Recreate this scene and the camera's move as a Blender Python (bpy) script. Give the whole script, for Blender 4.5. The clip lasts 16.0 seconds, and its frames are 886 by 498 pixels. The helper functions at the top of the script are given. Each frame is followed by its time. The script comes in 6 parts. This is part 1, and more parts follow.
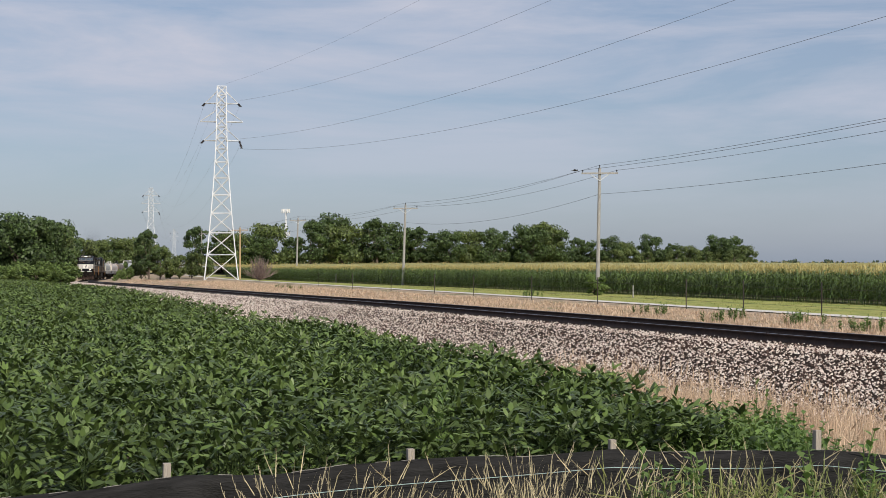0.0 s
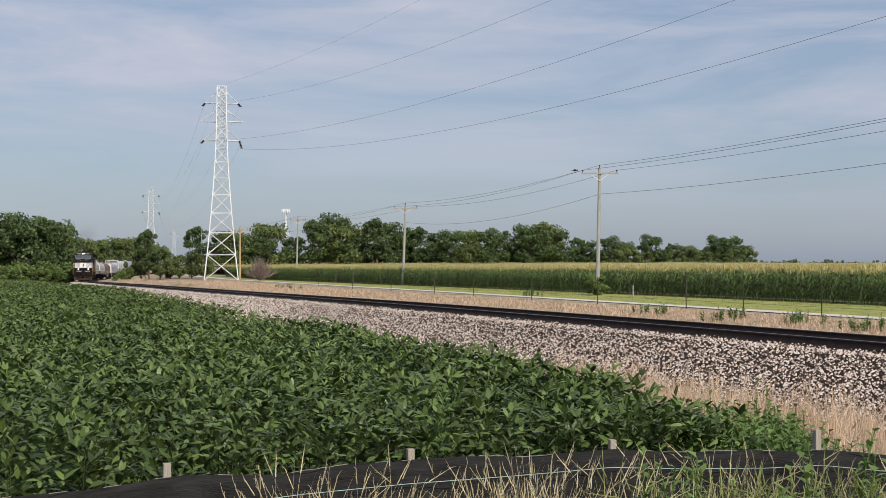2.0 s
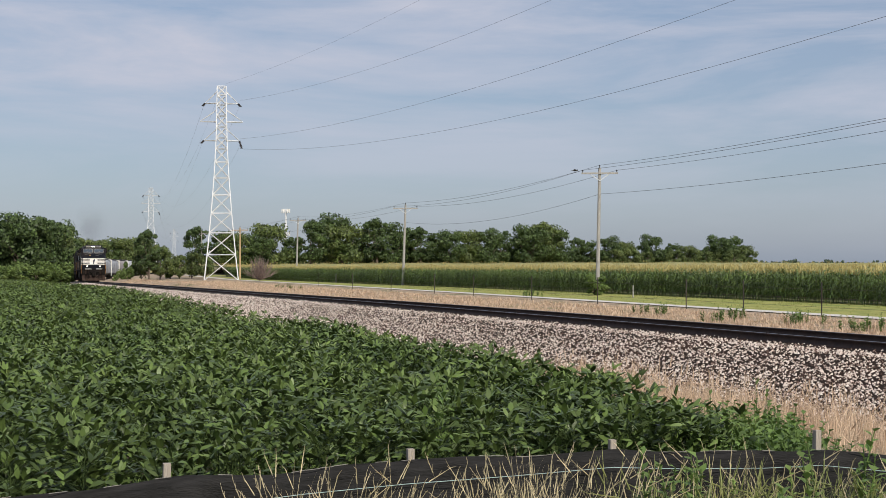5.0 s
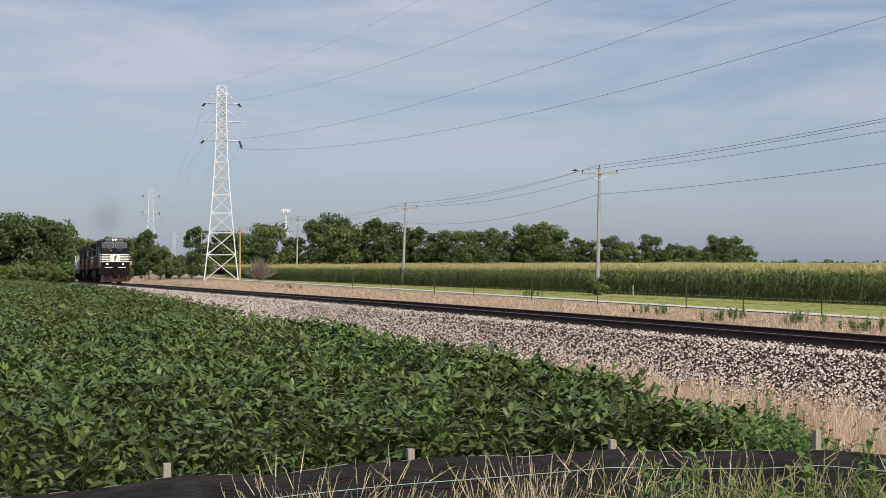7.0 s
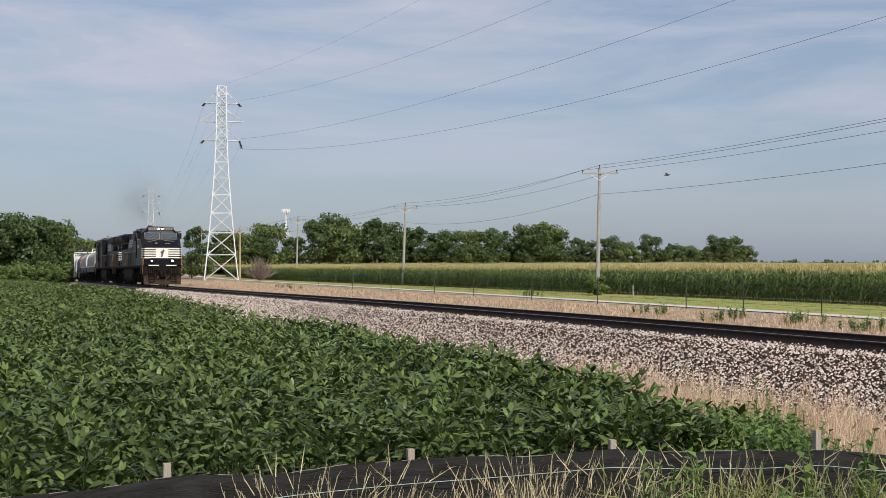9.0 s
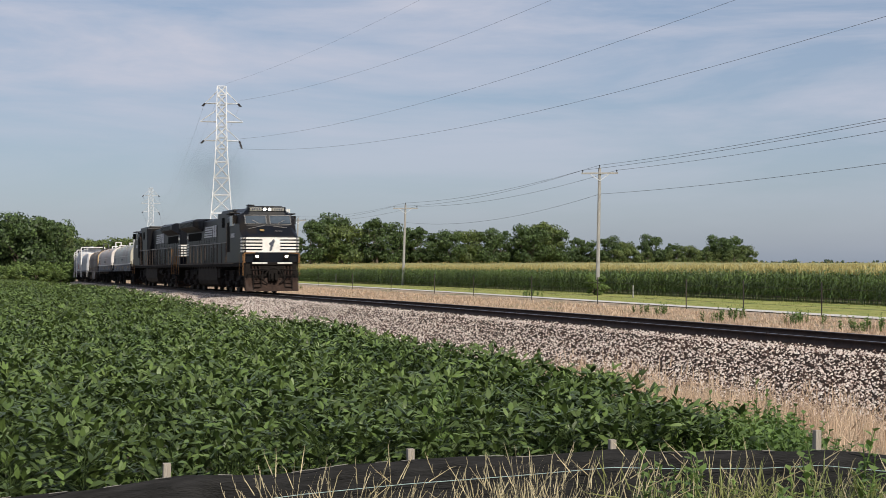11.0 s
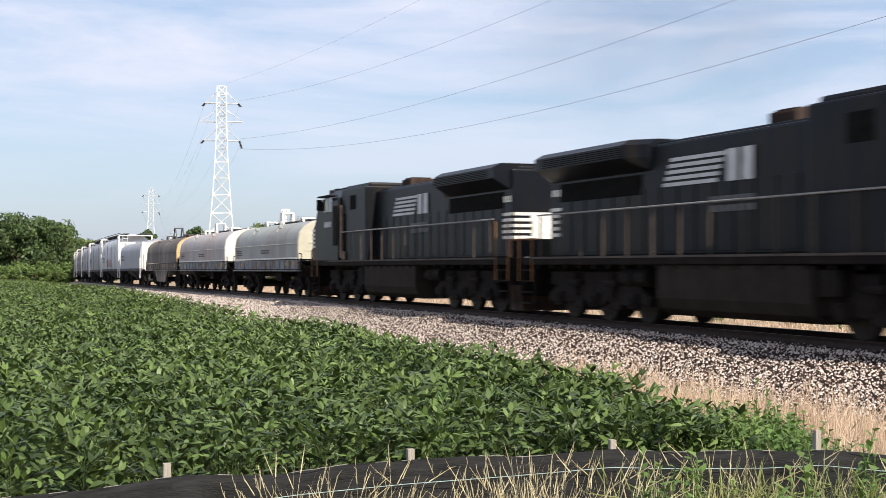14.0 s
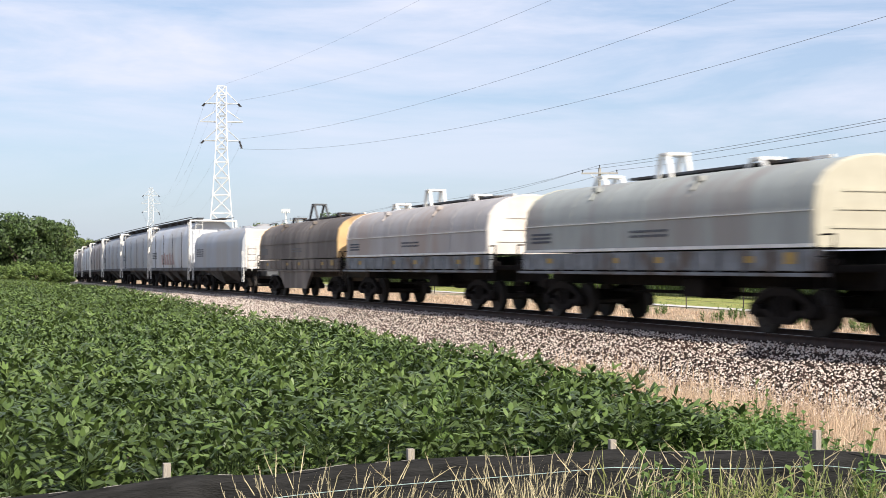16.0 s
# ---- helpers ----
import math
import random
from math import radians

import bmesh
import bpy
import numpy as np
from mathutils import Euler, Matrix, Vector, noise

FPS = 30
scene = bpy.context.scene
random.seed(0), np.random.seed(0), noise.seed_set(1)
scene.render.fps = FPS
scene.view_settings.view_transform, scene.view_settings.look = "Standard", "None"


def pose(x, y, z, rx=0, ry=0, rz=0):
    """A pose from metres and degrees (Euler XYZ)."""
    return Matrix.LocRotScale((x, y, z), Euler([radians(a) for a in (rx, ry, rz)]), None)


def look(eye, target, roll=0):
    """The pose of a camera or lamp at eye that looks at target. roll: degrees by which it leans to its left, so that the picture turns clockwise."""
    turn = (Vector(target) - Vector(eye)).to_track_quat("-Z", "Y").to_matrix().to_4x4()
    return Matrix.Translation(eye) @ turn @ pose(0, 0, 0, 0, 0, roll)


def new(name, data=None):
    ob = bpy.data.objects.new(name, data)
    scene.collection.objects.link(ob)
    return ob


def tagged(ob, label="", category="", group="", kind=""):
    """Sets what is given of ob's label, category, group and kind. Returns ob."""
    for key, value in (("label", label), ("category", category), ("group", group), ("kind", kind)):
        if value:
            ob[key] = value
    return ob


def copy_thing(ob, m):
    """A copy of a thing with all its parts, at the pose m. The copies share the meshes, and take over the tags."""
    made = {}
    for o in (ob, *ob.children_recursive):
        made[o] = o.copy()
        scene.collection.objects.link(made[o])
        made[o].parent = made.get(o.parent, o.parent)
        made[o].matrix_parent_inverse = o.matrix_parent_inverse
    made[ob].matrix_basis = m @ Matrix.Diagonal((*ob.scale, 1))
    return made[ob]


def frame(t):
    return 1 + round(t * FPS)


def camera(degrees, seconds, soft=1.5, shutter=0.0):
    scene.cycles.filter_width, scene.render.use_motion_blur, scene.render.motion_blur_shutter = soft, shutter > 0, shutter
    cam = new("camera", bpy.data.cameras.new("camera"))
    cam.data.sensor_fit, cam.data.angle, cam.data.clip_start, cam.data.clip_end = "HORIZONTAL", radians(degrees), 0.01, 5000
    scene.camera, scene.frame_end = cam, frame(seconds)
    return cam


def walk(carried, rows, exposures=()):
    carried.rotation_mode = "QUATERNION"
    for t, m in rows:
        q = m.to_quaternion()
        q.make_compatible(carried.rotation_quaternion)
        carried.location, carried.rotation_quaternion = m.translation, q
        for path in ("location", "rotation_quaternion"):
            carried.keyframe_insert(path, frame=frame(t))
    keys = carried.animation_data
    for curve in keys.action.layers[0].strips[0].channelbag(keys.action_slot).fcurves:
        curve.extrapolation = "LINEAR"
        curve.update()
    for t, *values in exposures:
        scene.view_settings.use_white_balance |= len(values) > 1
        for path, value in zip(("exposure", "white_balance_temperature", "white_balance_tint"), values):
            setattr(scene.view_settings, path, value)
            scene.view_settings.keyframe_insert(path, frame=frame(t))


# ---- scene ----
# The camera stands on a tripod beside a bean field, 1.7 m above the ground.
CAM_Z = 1.7
cam = camera(35.6, 16.0, soft=0.6, shutter=0.5)
AIM = pose(0, 0, CAM_Z, 90.634, 0, 0)
walk(cam, [(0.0, AIM), (16.0, AIM)],
     exposures=[(0.0, 0.0), (12.4, 0.0), (13.2, 0.08), (13.6, 0.42), (14.2, 0.62), (16.0, 0.64)])

# World, sun
SUN_EL, SUN_AZ = radians(39), math.atan2(0.45, -0.89)   # from +y towards +x
world = bpy.data.worlds.new("world")
scene.world = world
world.use_nodes = True
wn, wl = world.node_tree.nodes, world.node_tree.links
sky = wn.new("ShaderNodeTexSky")
sky.sky_type, sky.sun_disc = "NISHITA", False
sky.sun_elevation, sky.sun_rotation = SUN_EL, SUN_AZ
sky.air_density, sky.dust_density, sky.ozone_density = 1.0, 1.2, 1.5
wtc, wmap = wn.new("ShaderNodeTexCoord"), wn.new("ShaderNodeMapping")
wmap.inputs["Scale"].default_value = (1.5, 1.5, 9.0)
wmap.inputs["Rotation"].default_value = (0, 0.06, 0)
wl.new(wtc.outputs["Generated"], wmap.inputs["Vector"])
wnoise = wn.new("ShaderNodeTexNoise")
wnoise.inputs["Scale"].default_value, wnoise.inputs["Detail"].default_value = 2.2, 7
wnoise.inputs["Roughness"].default_value, wnoise.inputs["Distortion"].default_value = 0.6, 0.35
wl.new(wmap.outputs["Vector"], wnoise.inputs["Vector"])
wramp = wn.new("ShaderNodeValToRGB")
wramp.color_ramp.elements[0].position, wramp.color_ramp.elements[1].position = 0.40, 0.66
wl.new(wnoise.outputs["Fac"], wramp.inputs["Fac"])
wsep = wn.new("ShaderNodeSeparateXYZ")
wl.new(wtc.outputs["Generated"], wsep.inputs["Vector"])
whi = wn.new("ShaderNodeMapRange")
whi.inputs["From Min"].default_value, whi.inputs["From Max"].default_value = 0.02, 0.15
whi.inputs["To Min"].default_value, whi.inputs["To Max"].default_value = 0.1, 0.95
wl.new(wsep.outputs["Z"], whi.inputs["Value"])
wmul = wn.new("ShaderNodeMath")
wmul.operation = "MULTIPLY"
wl.new(wramp.outputs["Color"], wmul.inputs[0])
wl.new(whi.outputs["Result"], wmul.inputs[1])
whaze = wn.new("ShaderNodeMix")
whaze.data_type = "RGBA"
whaze.inputs["Factor"].default_value = 0.55
whaze.inputs["B"].default_value = (3.05, 3.75, 5.35, 1)
wl.new(sky.outputs["Color"], whaze.inputs["A"])
wmix = wn.new("ShaderNodeMix")
wmix.data_type = "RGBA"
wmix.inputs["B"].default_value = (5.5, 5.7, 6.7, 1)
wl.new(wmul.outputs["Value"], wmix.inputs["Factor"])
wl.new(whaze.outputs["Result"], wmix.inputs["A"])
wl.new(wmix.outputs["Result"], wn["Background"].inputs["Color"])
wn["Background"].inputs["Strength"].default_value = 0.1

sun = new("sun", bpy.data.lights.new("sun", "SUN"))
sun.data.energy, sun.data.angle, sun.data.color = 4.25, radians(0.6), (1.0, 0.93, 0.82)
sd = Vector((math.sin(SUN_AZ) * math.cos(SUN_EL), math.cos(SUN_AZ) * math.cos(SUN_EL), math.sin(SUN_EL)))
sun.matrix_world = look(sd * 200, (0, 0, 0))


# ---------- materials ----------
def mat(name, base, second=None, rough=0.7, metal=0.0, scale=6.0, mix=0.5, bump=0.0, bump_scale=40.0,
        island=0.0, obj_rand=0.0, emit=0.0, trans=0.0, stretch=(1, 1, 1), spec=0.5, third=None, third_scale=0.6):
    m = bpy.data.materials.new(name)
    m.use_nodes = True
    n, l = m.node_tree.nodes, m.node_tree.links
    b = n["Principled BSDF"]
    b.inputs["Roughness"].default_value, b.inputs["Metallic"].default_value = rough, metal
    b.inputs["Specular IOR Level"].default_value = spec
    tc, mp = n.new("ShaderNodeTexCoord"), n.new("ShaderNodeMapping")
    mp.inputs["Scale"].default_value = stretch
    l.new(tc.outputs["Object"], mp.inputs["Vector"])
    no = n.new("ShaderNodeTexNoise")
    no.inputs["Scale"].default_value, no.inputs["Detail"].default_value = scale, 6
    no.inputs["Roughness"].default_value = 0.65
    l.new(mp.outputs["Vector"], no.inputs["Vector"])
    rp = n.new("ShaderNodeValToRGB")
    rp.color_ramp.elements[0].position, rp.color_ramp.elements[1].position = 0.5 - mix * 0.3, 0.5 + mix * 0.3
    second = second or tuple(c * 0.75 for c in base)
    rp.color_ramp.elements[0].color, rp.color_ramp.elements[1].color = (*second, 1), (*base, 1)
    l.new(no.outputs["Fac"], rp.inputs["Fac"])
    out = rp.outputs["Color"]
    if third:
        no2 = n.new("ShaderNodeTexNoise")
        no2.inputs["Scale"].default_value, no2.inputs["Detail"].default_value = third_scale, 5
        l.new(mp.outputs["Vector"], no2.inputs["Vector"])
        r2 = n.new("ShaderNodeValToRGB")
        r2.color_ramp.elements[0].position, r2.color_ramp.elements[1].position = 0.5, 0.64
        l.new(no2.outputs["Fac"], r2.inputs["Fac"])
        mx = n.new("ShaderNodeMix")
        mx.data_type = "RGBA"
        mx.inputs["B"].default_value = (*third, 1)
        l.new(r2.outputs["Color"], mx.inputs["Factor"])
        l.new(out, mx.inputs["A"])
        out = mx.outputs["Result"]
    if island or obj_rand:
        if island:
            src = n.new("ShaderNodeNewGeometry").outputs["Random Per Island"]
        else:
            src = n.new("ShaderNodeObjectInfo").outputs["Random"]
        amt = island or obj_rand
        mr = n.new("ShaderNodeMapRange")
        mr.inputs["To Min"].default_value, mr.inputs["To Max"].default_value = 1 - amt, 1 + amt
        l.new(src, mr.inputs["Value"])
        hs = n.new("ShaderNodeHueSaturation")
        l.new(mr.outputs["Result"], hs.inputs["Value"])
        l.new(out, hs.inputs["Color"])
        out = hs.outputs["Color"]
    l.new(out, b.inputs["Base Color"])
    if bump:
        nb = n.new("ShaderNodeTexNoise")
        nb.inputs["Scale"].default_value, nb.inputs["Detail"].default_value = bump_scale, 5
        l.new(mp.outputs["Vector"], nb.inputs["Vector"])
        bp = n.new("ShaderNodeBump")
        bp.inputs["Strength"].default_value, bp.inputs["Distance"].default_value = bump, 0.02
        l.new(nb.outputs["Fac"], bp.inputs["Height"])
        l.new(bp.outputs["Normal"], b.inputs["Normal"])
    if emit:
        b.inputs["Emission Color"].default_value = (*base, 1)
        b.inputs["Emission Strength"].default_value = emit
    if trans:
        tr, ms = n.new("ShaderNodeBsdfTranslucent"), n.new("ShaderNodeMixShader")
        ms.inputs["Fac"].default_value = trans
        l.new(out, tr.inputs["Color"])
        l.new(b.outputs["BSDF"], ms.inputs[1])
        l.new(tr.outputs["BSDF"], ms.inputs[2])
        l.new(ms.outputs["Shader"], n["Material Output"].inputs["Surface"])
    return m


M = {}
M["soil"] = mat("soil", (0.20, 0.15, 0.10), (0.11, 0.085, 0.055), 0.95, scale=3, bump=0.6, bump_scale=15)
M["field"] = mat("field_ground", (0.16, 0.17, 0.06), (0.10, 0.10, 0.045), 0.95, scale=0.4, bump=0.6, bump_scale=6,
                 third=(0.30, 0.24, 0.12), third_scale=0.07)
M["dry_ground"] = mat("dry_ground", (0.42, 0.31, 0.215), (0.26, 0.19, 0.13), 0.95, scale=1.5, bump=0.7, bump_scale=12,
                      third=(0.16, 0.15, 0.06), third_scale=0.35)
M["gravel_road"] = mat("gravel_road", (0.62, 0.59, 0.54), (0.48, 0.45, 0.40), 0.95, scale=4, bump=0.4, bump_scale=40)
M["verge"] = mat("mown_verge", (0.40, 0.37, 0.13), (0.17, 0.21, 0.055), 0.95, scale=0.9, mix=0.8, spec=0.1, bump=0.6, bump_scale=10,
                 third=(0.20, 0.235, 0.07), third_scale=0.5)
# near-black: the shade in the gaps between stones is put into this colour
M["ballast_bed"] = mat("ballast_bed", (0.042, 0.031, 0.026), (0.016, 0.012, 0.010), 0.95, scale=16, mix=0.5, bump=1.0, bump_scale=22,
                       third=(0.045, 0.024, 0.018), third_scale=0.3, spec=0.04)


def stone_mat():
    """Crushed stone: most pieces pale, some grey-brown, some dark brown."""
    m = mat("ballast_stone", (1.0, 1.0, 1.0), (0.72, 0.66, 0.62), 0.85, scale=14, bump=0.3, bump_scale=60, spec=0.15)
    n, l = m.node_tree.nodes, m.node_tree.links
    b = n["Principled BSDF"]
    geo, rp = n.new("ShaderNodeNewGeometry"), n.new("ShaderNodeValToRGB")
    rp.color_ramp.elements[0].position, rp.color_ramp.elements[0].color = 0.0, (0.05, 0.034, 0.028, 1)
    rp.color_ramp.elements[1].position, rp.color_ramp.elements[1].color = 1.0, (0.80, 0.73, 0.665, 1)
    for p, c in ((0.18, (0.12, 0.075, 0.06)), (0.32, (0.38, 0.295, 0.255)), (0.48, (0.68, 0.60, 0.53))):
        rp.color_ramp.elements.new(p).color = (*c, 1)
    l.new(geo.outputs["Random Per Island"], rp.inputs["Fac"])
    mx = n.new("ShaderNodeMix")
    mx.data_type, mx.blend_type = "RGBA", "MULTIPLY"
    mx.inputs["Factor"].default_value = 1.0
    l.new(rp.outputs["Color"], mx.inputs["A"])
    l.new(b.inputs["Base Color"].links[0].from_socket, mx.inputs["B"])
    l.new(mx.outputs["Result"], b.inputs["Base Color"])
    return m


M["stone"] = stone_mat()
M["rail"] = mat("rusty_rail", (0.06, 0.035, 0.026), (0.032, 0.02, 0.016), 0.75, 0.2, scale=5, bump=0.2)
M["rail_head"] = mat("rail_head", (0.35, 0.34, 0.34), (0.2, 0.19, 0.19), 0.35, 1.0, scale=8)
M["tie"] = mat("old_tie", (0.13, 0.085, 0.065), (0.06, 0.045, 0.04), 0.9, scale=5, obj_rand=0.3, bump=0.5, stretch=(1, 6, 6))
M["soy"] = mat("soy_leaf", (0.108, 0.154, 0.040), (0.052, 0.084, 0.022), 0.42, scale=1.0, island=0.58, trans=0.08, spec=0.27)
M["soy_bright"] = mat("soy_young_leaf", (0.17, 0.23, 0.07), (0.12, 0.18, 0.05), 0.5, scale=1.0, island=0.3, trans=0.3)
M["soy_stem"] = mat("soy_stem", (0.05, 0.075, 0.024), None, 0.9, scale=6, spec=0.1)
M["weed"] = mat("weed_leaf", (0.17, 0.25, 0.06), (0.10, 0.17, 0.04), 0.6, scale=1.0, island=0.35, trans=0.25)
M["dry_grass"] = mat("dry_grass", (0.68, 0.52, 0.37), (0.48, 0.345, 0.235), 0.85, scale=1.5, island=0.35, trans=0.25)
M["grass_green"] = mat("yellow_green_grass", (0.33, 0.34, 0.12), (0.17, 0.20, 0.06), 0.6, scale=1.2, island=0.35, trans=0.2)
M["pale_grass"] = mat("pale_seed_grass", (0.66, 0.57, 0.38), (0.5, 0.42, 0.24), 0.8, scale=1.5, island=0.3, trans=0.2)
M["corn_leaf"] = mat("corn_leaf", (0.175, 0.24, 0.062), (0.09, 0.14, 0.036), 0.45, scale=0.7, island=0.5, trans=0.08)
M["corn_top"] = mat("corn_top", (0.36, 0.31, 0.12), (0.20, 0.21, 0.075), 0.8, scale=1.5, mix=0.8)
M["corn_tassel"] = mat("corn_tassel", (0.52, 0.42, 0.17), (0.38, 0.33, 0.13), 0.8, scale=0.7, island=0.3, trans=0.15)
M["leaf_a"] = mat("tree_leaf", (0.082, 0.126, 0.033), (0.040, 0.070, 0.02), 0.6, scale=0.3, island=0.5, trans=0.18)
M["leaf_b"] = mat("tree_leaf_light", (0.135, 0.172, 0.045), (0.066, 0.098, 0.026), 0.6, scale=0.3, island=0.5, trans=0.18)
# greyer, bluer green: the haze of distance is mixed into the leaf colour
M["leaf_far"] = mat("hazy_far_leaf", (0.085, 0.12, 0.075), (0.06, 0.09, 0.06), 0.9, scale=0.1, island=0.3)
M["leaf_vine"] = mat("vine_leaf", (0.135, 0.19, 0.045), (0.085, 0.135, 0.03), 0.6, scale=0.3, island=0.4, trans=0.18)
M["twig"] = mat("dry_twigs", (0.30, 0.22, 0.19), (0.19, 0.14, 0.12), 0.9, scale=2, island=0.3)
M["bark"] = mat("bark", (0.16, 0.125, 0.095), (0.09, 0.07, 0.055), 0.95, scale=4, bump=0.5)
M["pole_wood"] = mat("weathered_pole", (0.40, 0.385, 0.36), (0.25, 0.24, 0.22), 0.9, scale=5, bump=0.4, stretch=(6, 6, 0.6))
M["pole_new"] = mat("tan_pole", (0.50, 0.36, 0.20), (0.38, 0.26, 0.14), 0.9, scale=5, bump=0.4, stretch=(6, 6, 0.6))
M["galv"] = mat("galvanised_steel", (0.76, 0.77, 0.78), (0.60, 0.61, 0.62), 0.55, 0.15, scale=2)
M["insulator"] = mat("insulator", (0.03, 0.025, 0.025), None, 0.4)
M["wire"] = mat("wire", (0.10, 0.10, 0.11), None, 0.5, 0.5)
M["tpost"] = mat("steel_post", (0.05, 0.055, 0.05), (0.09, 0.06, 0.05), 0.7, 0.2, scale=6)
M["fabric"] = mat("silt_fabric", (0.028, 0.027, 0.027), (0.010, 0.010, 0.010), 0.6, scale=5, mix=0.6, bump=0.5, bump_scale=30, stretch=(1, 1, 8), spec=0.12)
M["hem"] = mat("frayed_hem", (0.3, 0.28, 0.25), (0.14, 0.13, 0.12), 0.9, scale=12)
M["stake"] = mat("grey_stake", (0.42, 0.37, 0.31), (0.28, 0.24, 0.20), 0.9, scale=14, bump=0.5, stretch=(5, 5, 0.6))
M["string"] = mat("blue_string", (0.42, 0.56, 0.56), None, 0.7)
# train paints
M["loco_black"] = mat("loco_black", (0.0055, 0.0072, 0.0115), (0.0075, 0.0085, 0.0115), 0.38, scale=1.2, bump=0.05, bump_scale=4, third=(0.016, 0.0135, 0.012), third_scale=0.7, spec=0.12, stretch=(1.4, 1.4, 0.35))
M["loco_dirty"] = mat("grimy_underframe", (0.018, 0.015, 0.013), (0.009, 0.0075, 0.007), 0.85, scale=2.2, bump=0.3, spec=0.1)
M["loco_tank"] = mat("dusty_tank", (0.030, 0.025, 0.021), (0.018, 0.015, 0.013), 0.8, scale=1.4, bump=0.15, spec=0.1)
M["plow"] = mat("rusty_plow", (0.058, 0.036, 0.027), (0.02, 0.014, 0.012), 0.8, scale=2.6, mix=0.9, bump=0.2, third=(0.06, 0.043, 0.036), third_scale=1.5, stretch=(1, 1.6, 0.7), spec=0.1)
M["white_paint"] = mat("white_stripe", (0.82, 0.80, 0.75), (0.66, 0.62, 0.56), 0.5, scale=3)
M["dull_white"] = mat("dull_lettering", (0.6, 0.61, 0.62), (0.45, 0.45, 0.46), 0.6, scale=3)
M["faint_white"] = mat("faint_lettering", (0.13, 0.135, 0.14), (0.08, 0.08, 0.085), 0.6, scale=3)
M["glass"] = mat("cab_glass", (0.06, 0.08, 0.10), (0.03, 0.042, 0.055), 0.06, scale=1, spec=0.9)
M["lamp"] = mat("lit_headlight", (1.0, 0.95, 0.82), (1.0, 0.95, 0.82), 0.3, emit=5)
M["board"] = mat("number_board", (0.34, 0.33, 0.27), (0.26, 0.25, 0.21), 0.5)
M["grille"] = mat("black_grille", (0.012, 0.012, 0.012), (0.006, 0.006, 0.006), 0.9, spec=0.05)
M["orange"] = mat("orange_brown_rust", (0.34, 0.17, 0.05), (0.16, 0.08, 0.035), 0.8, scale=5)
M["yellow"] = mat("yellow_mark", (0.42, 0.27, 0.06), (0.26, 0.17, 0.06), 0.6, scale=5)
M["handrail"] = mat("handrail", (0.30, 0.29, 0.28), (0.18, 0.17, 0.16), 0.6, scale=5)
M["tan_door"] = mat("worn_tan_paint", (0.20, 0.135, 0.085), (0.09, 0.06, 0.042), 0.75, scale=3)
M["walkway"] = mat("worn_walkway_edge", (0.085, 0.066, 0.052), (0.04, 0.032, 0.027), 0.8, scale=3)
M["post_brown"] = mat("dusty_stanchion", (0.075, 0.056, 0.044), (0.04, 0.03, 0.025), 0.8, scale=3)
M["cab_curtain"] = mat("cream_shade", (0.75, 0.70, 0.55), None, 0.8)
M["wheel"] = mat("wheel_steel", (0.024, 0.019, 0.016), (0.015, 0.012, 0.01), 0.7, 0.3, scale=4)
M["truck"] = mat("truck_steel", (0.020, 0.0165, 0.015), (0.011, 0.0095, 0.009), 0.85, scale=4, bump=0.2, spec=0.1)
M["coil_grey"] = mat("coil_grey", (0.345, 0.36, 0.34), (0.275, 0.285, 0.27), 0.6, scale=0.9, third=(0.27, 0.25, 0.23), third_scale=0.5, stretch=(1.5, 1, 0.4))
M["coil_beige"] = mat("coil_beige", (0.42, 0.395, 0.385), (0.33, 0.30, 0.29), 0.6, scale=0.9, third=(0.36, 0.29, 0.25), third_scale=0.6, stretch=(1.5, 1, 0.4))
M["coil_brown"] = mat("coil_brown", (0.13, 0.105, 0.09), (0.085, 0.068, 0.058), 0.7, scale=1.0, third=(0.2, 0.17, 0.145), third_scale=0.6, stretch=(1.5, 1, 0.4))
M["cream_end"] = mat("cream_end", (0.50, 0.47, 0.375), (0.43, 0.395, 0.31), 0.6, scale=1.5)
M["white_end"] = mat("white_end", (0.70, 0.65, 0.60), (0.60, 0.55, 0.50), 0.6, scale=1.5, third=(0.62, 0.50, 0.41), third_scale=0.6)
M["tan_end"] = mat("tan_end", (0.62, 0.42, 0.20), (0.5, 0.33, 0.16), 0.6, scale=1.5, third=(0.2, 0.12, 0.07), third_scale=0.5)
M["hop_grey"] = mat("hopper_grey", (0.37, 0.39, 0.43), (0.30, 0.315, 0.345), 0.55, scale=0.8, third=(0.33, 0.32, 0.32), third_scale=0.4, stretch=(1.5, 1, 0.3))
M["hop_white"] = mat("hopper_white", (0.60, 0.62, 0.66), (0.50, 0.515, 0.555), 0.5, scale=0.8, third=(0.48, 0.46, 0.45), third_scale=0.4, stretch=(1.5, 1, 0.3))
M["hop_tan"] = mat("hopper_tan", (0.40, 0.37, 0.36), (0.30, 0.275, 0.27), 0.6, scale=0.8, third=(0.25, 0.2, 0.18), third_scale=0.4, stretch=(1.5, 1, 0.3))
M["frame_grey"] = mat("car_frame", (0.13, 0.136, 0.146), (0.07, 0.07, 0.072), 0.75, scale=2, third=(0.055, 0.042, 0.036), third_scale=0.8, spec=0.2)
M["sill_grey"] = mat("blue_grey_sill", (0.215, 0.23, 0.25), (0.12, 0.125, 0.135), 0.7, scale=2, third=(0.10, 0.075, 0.06), third_scale=0.9)
M["rust_mark"] = mat("faded_red_mark", (0.42, 0.28, 0.25), (0.36, 0.26, 0.25), 0.6, scale=4)
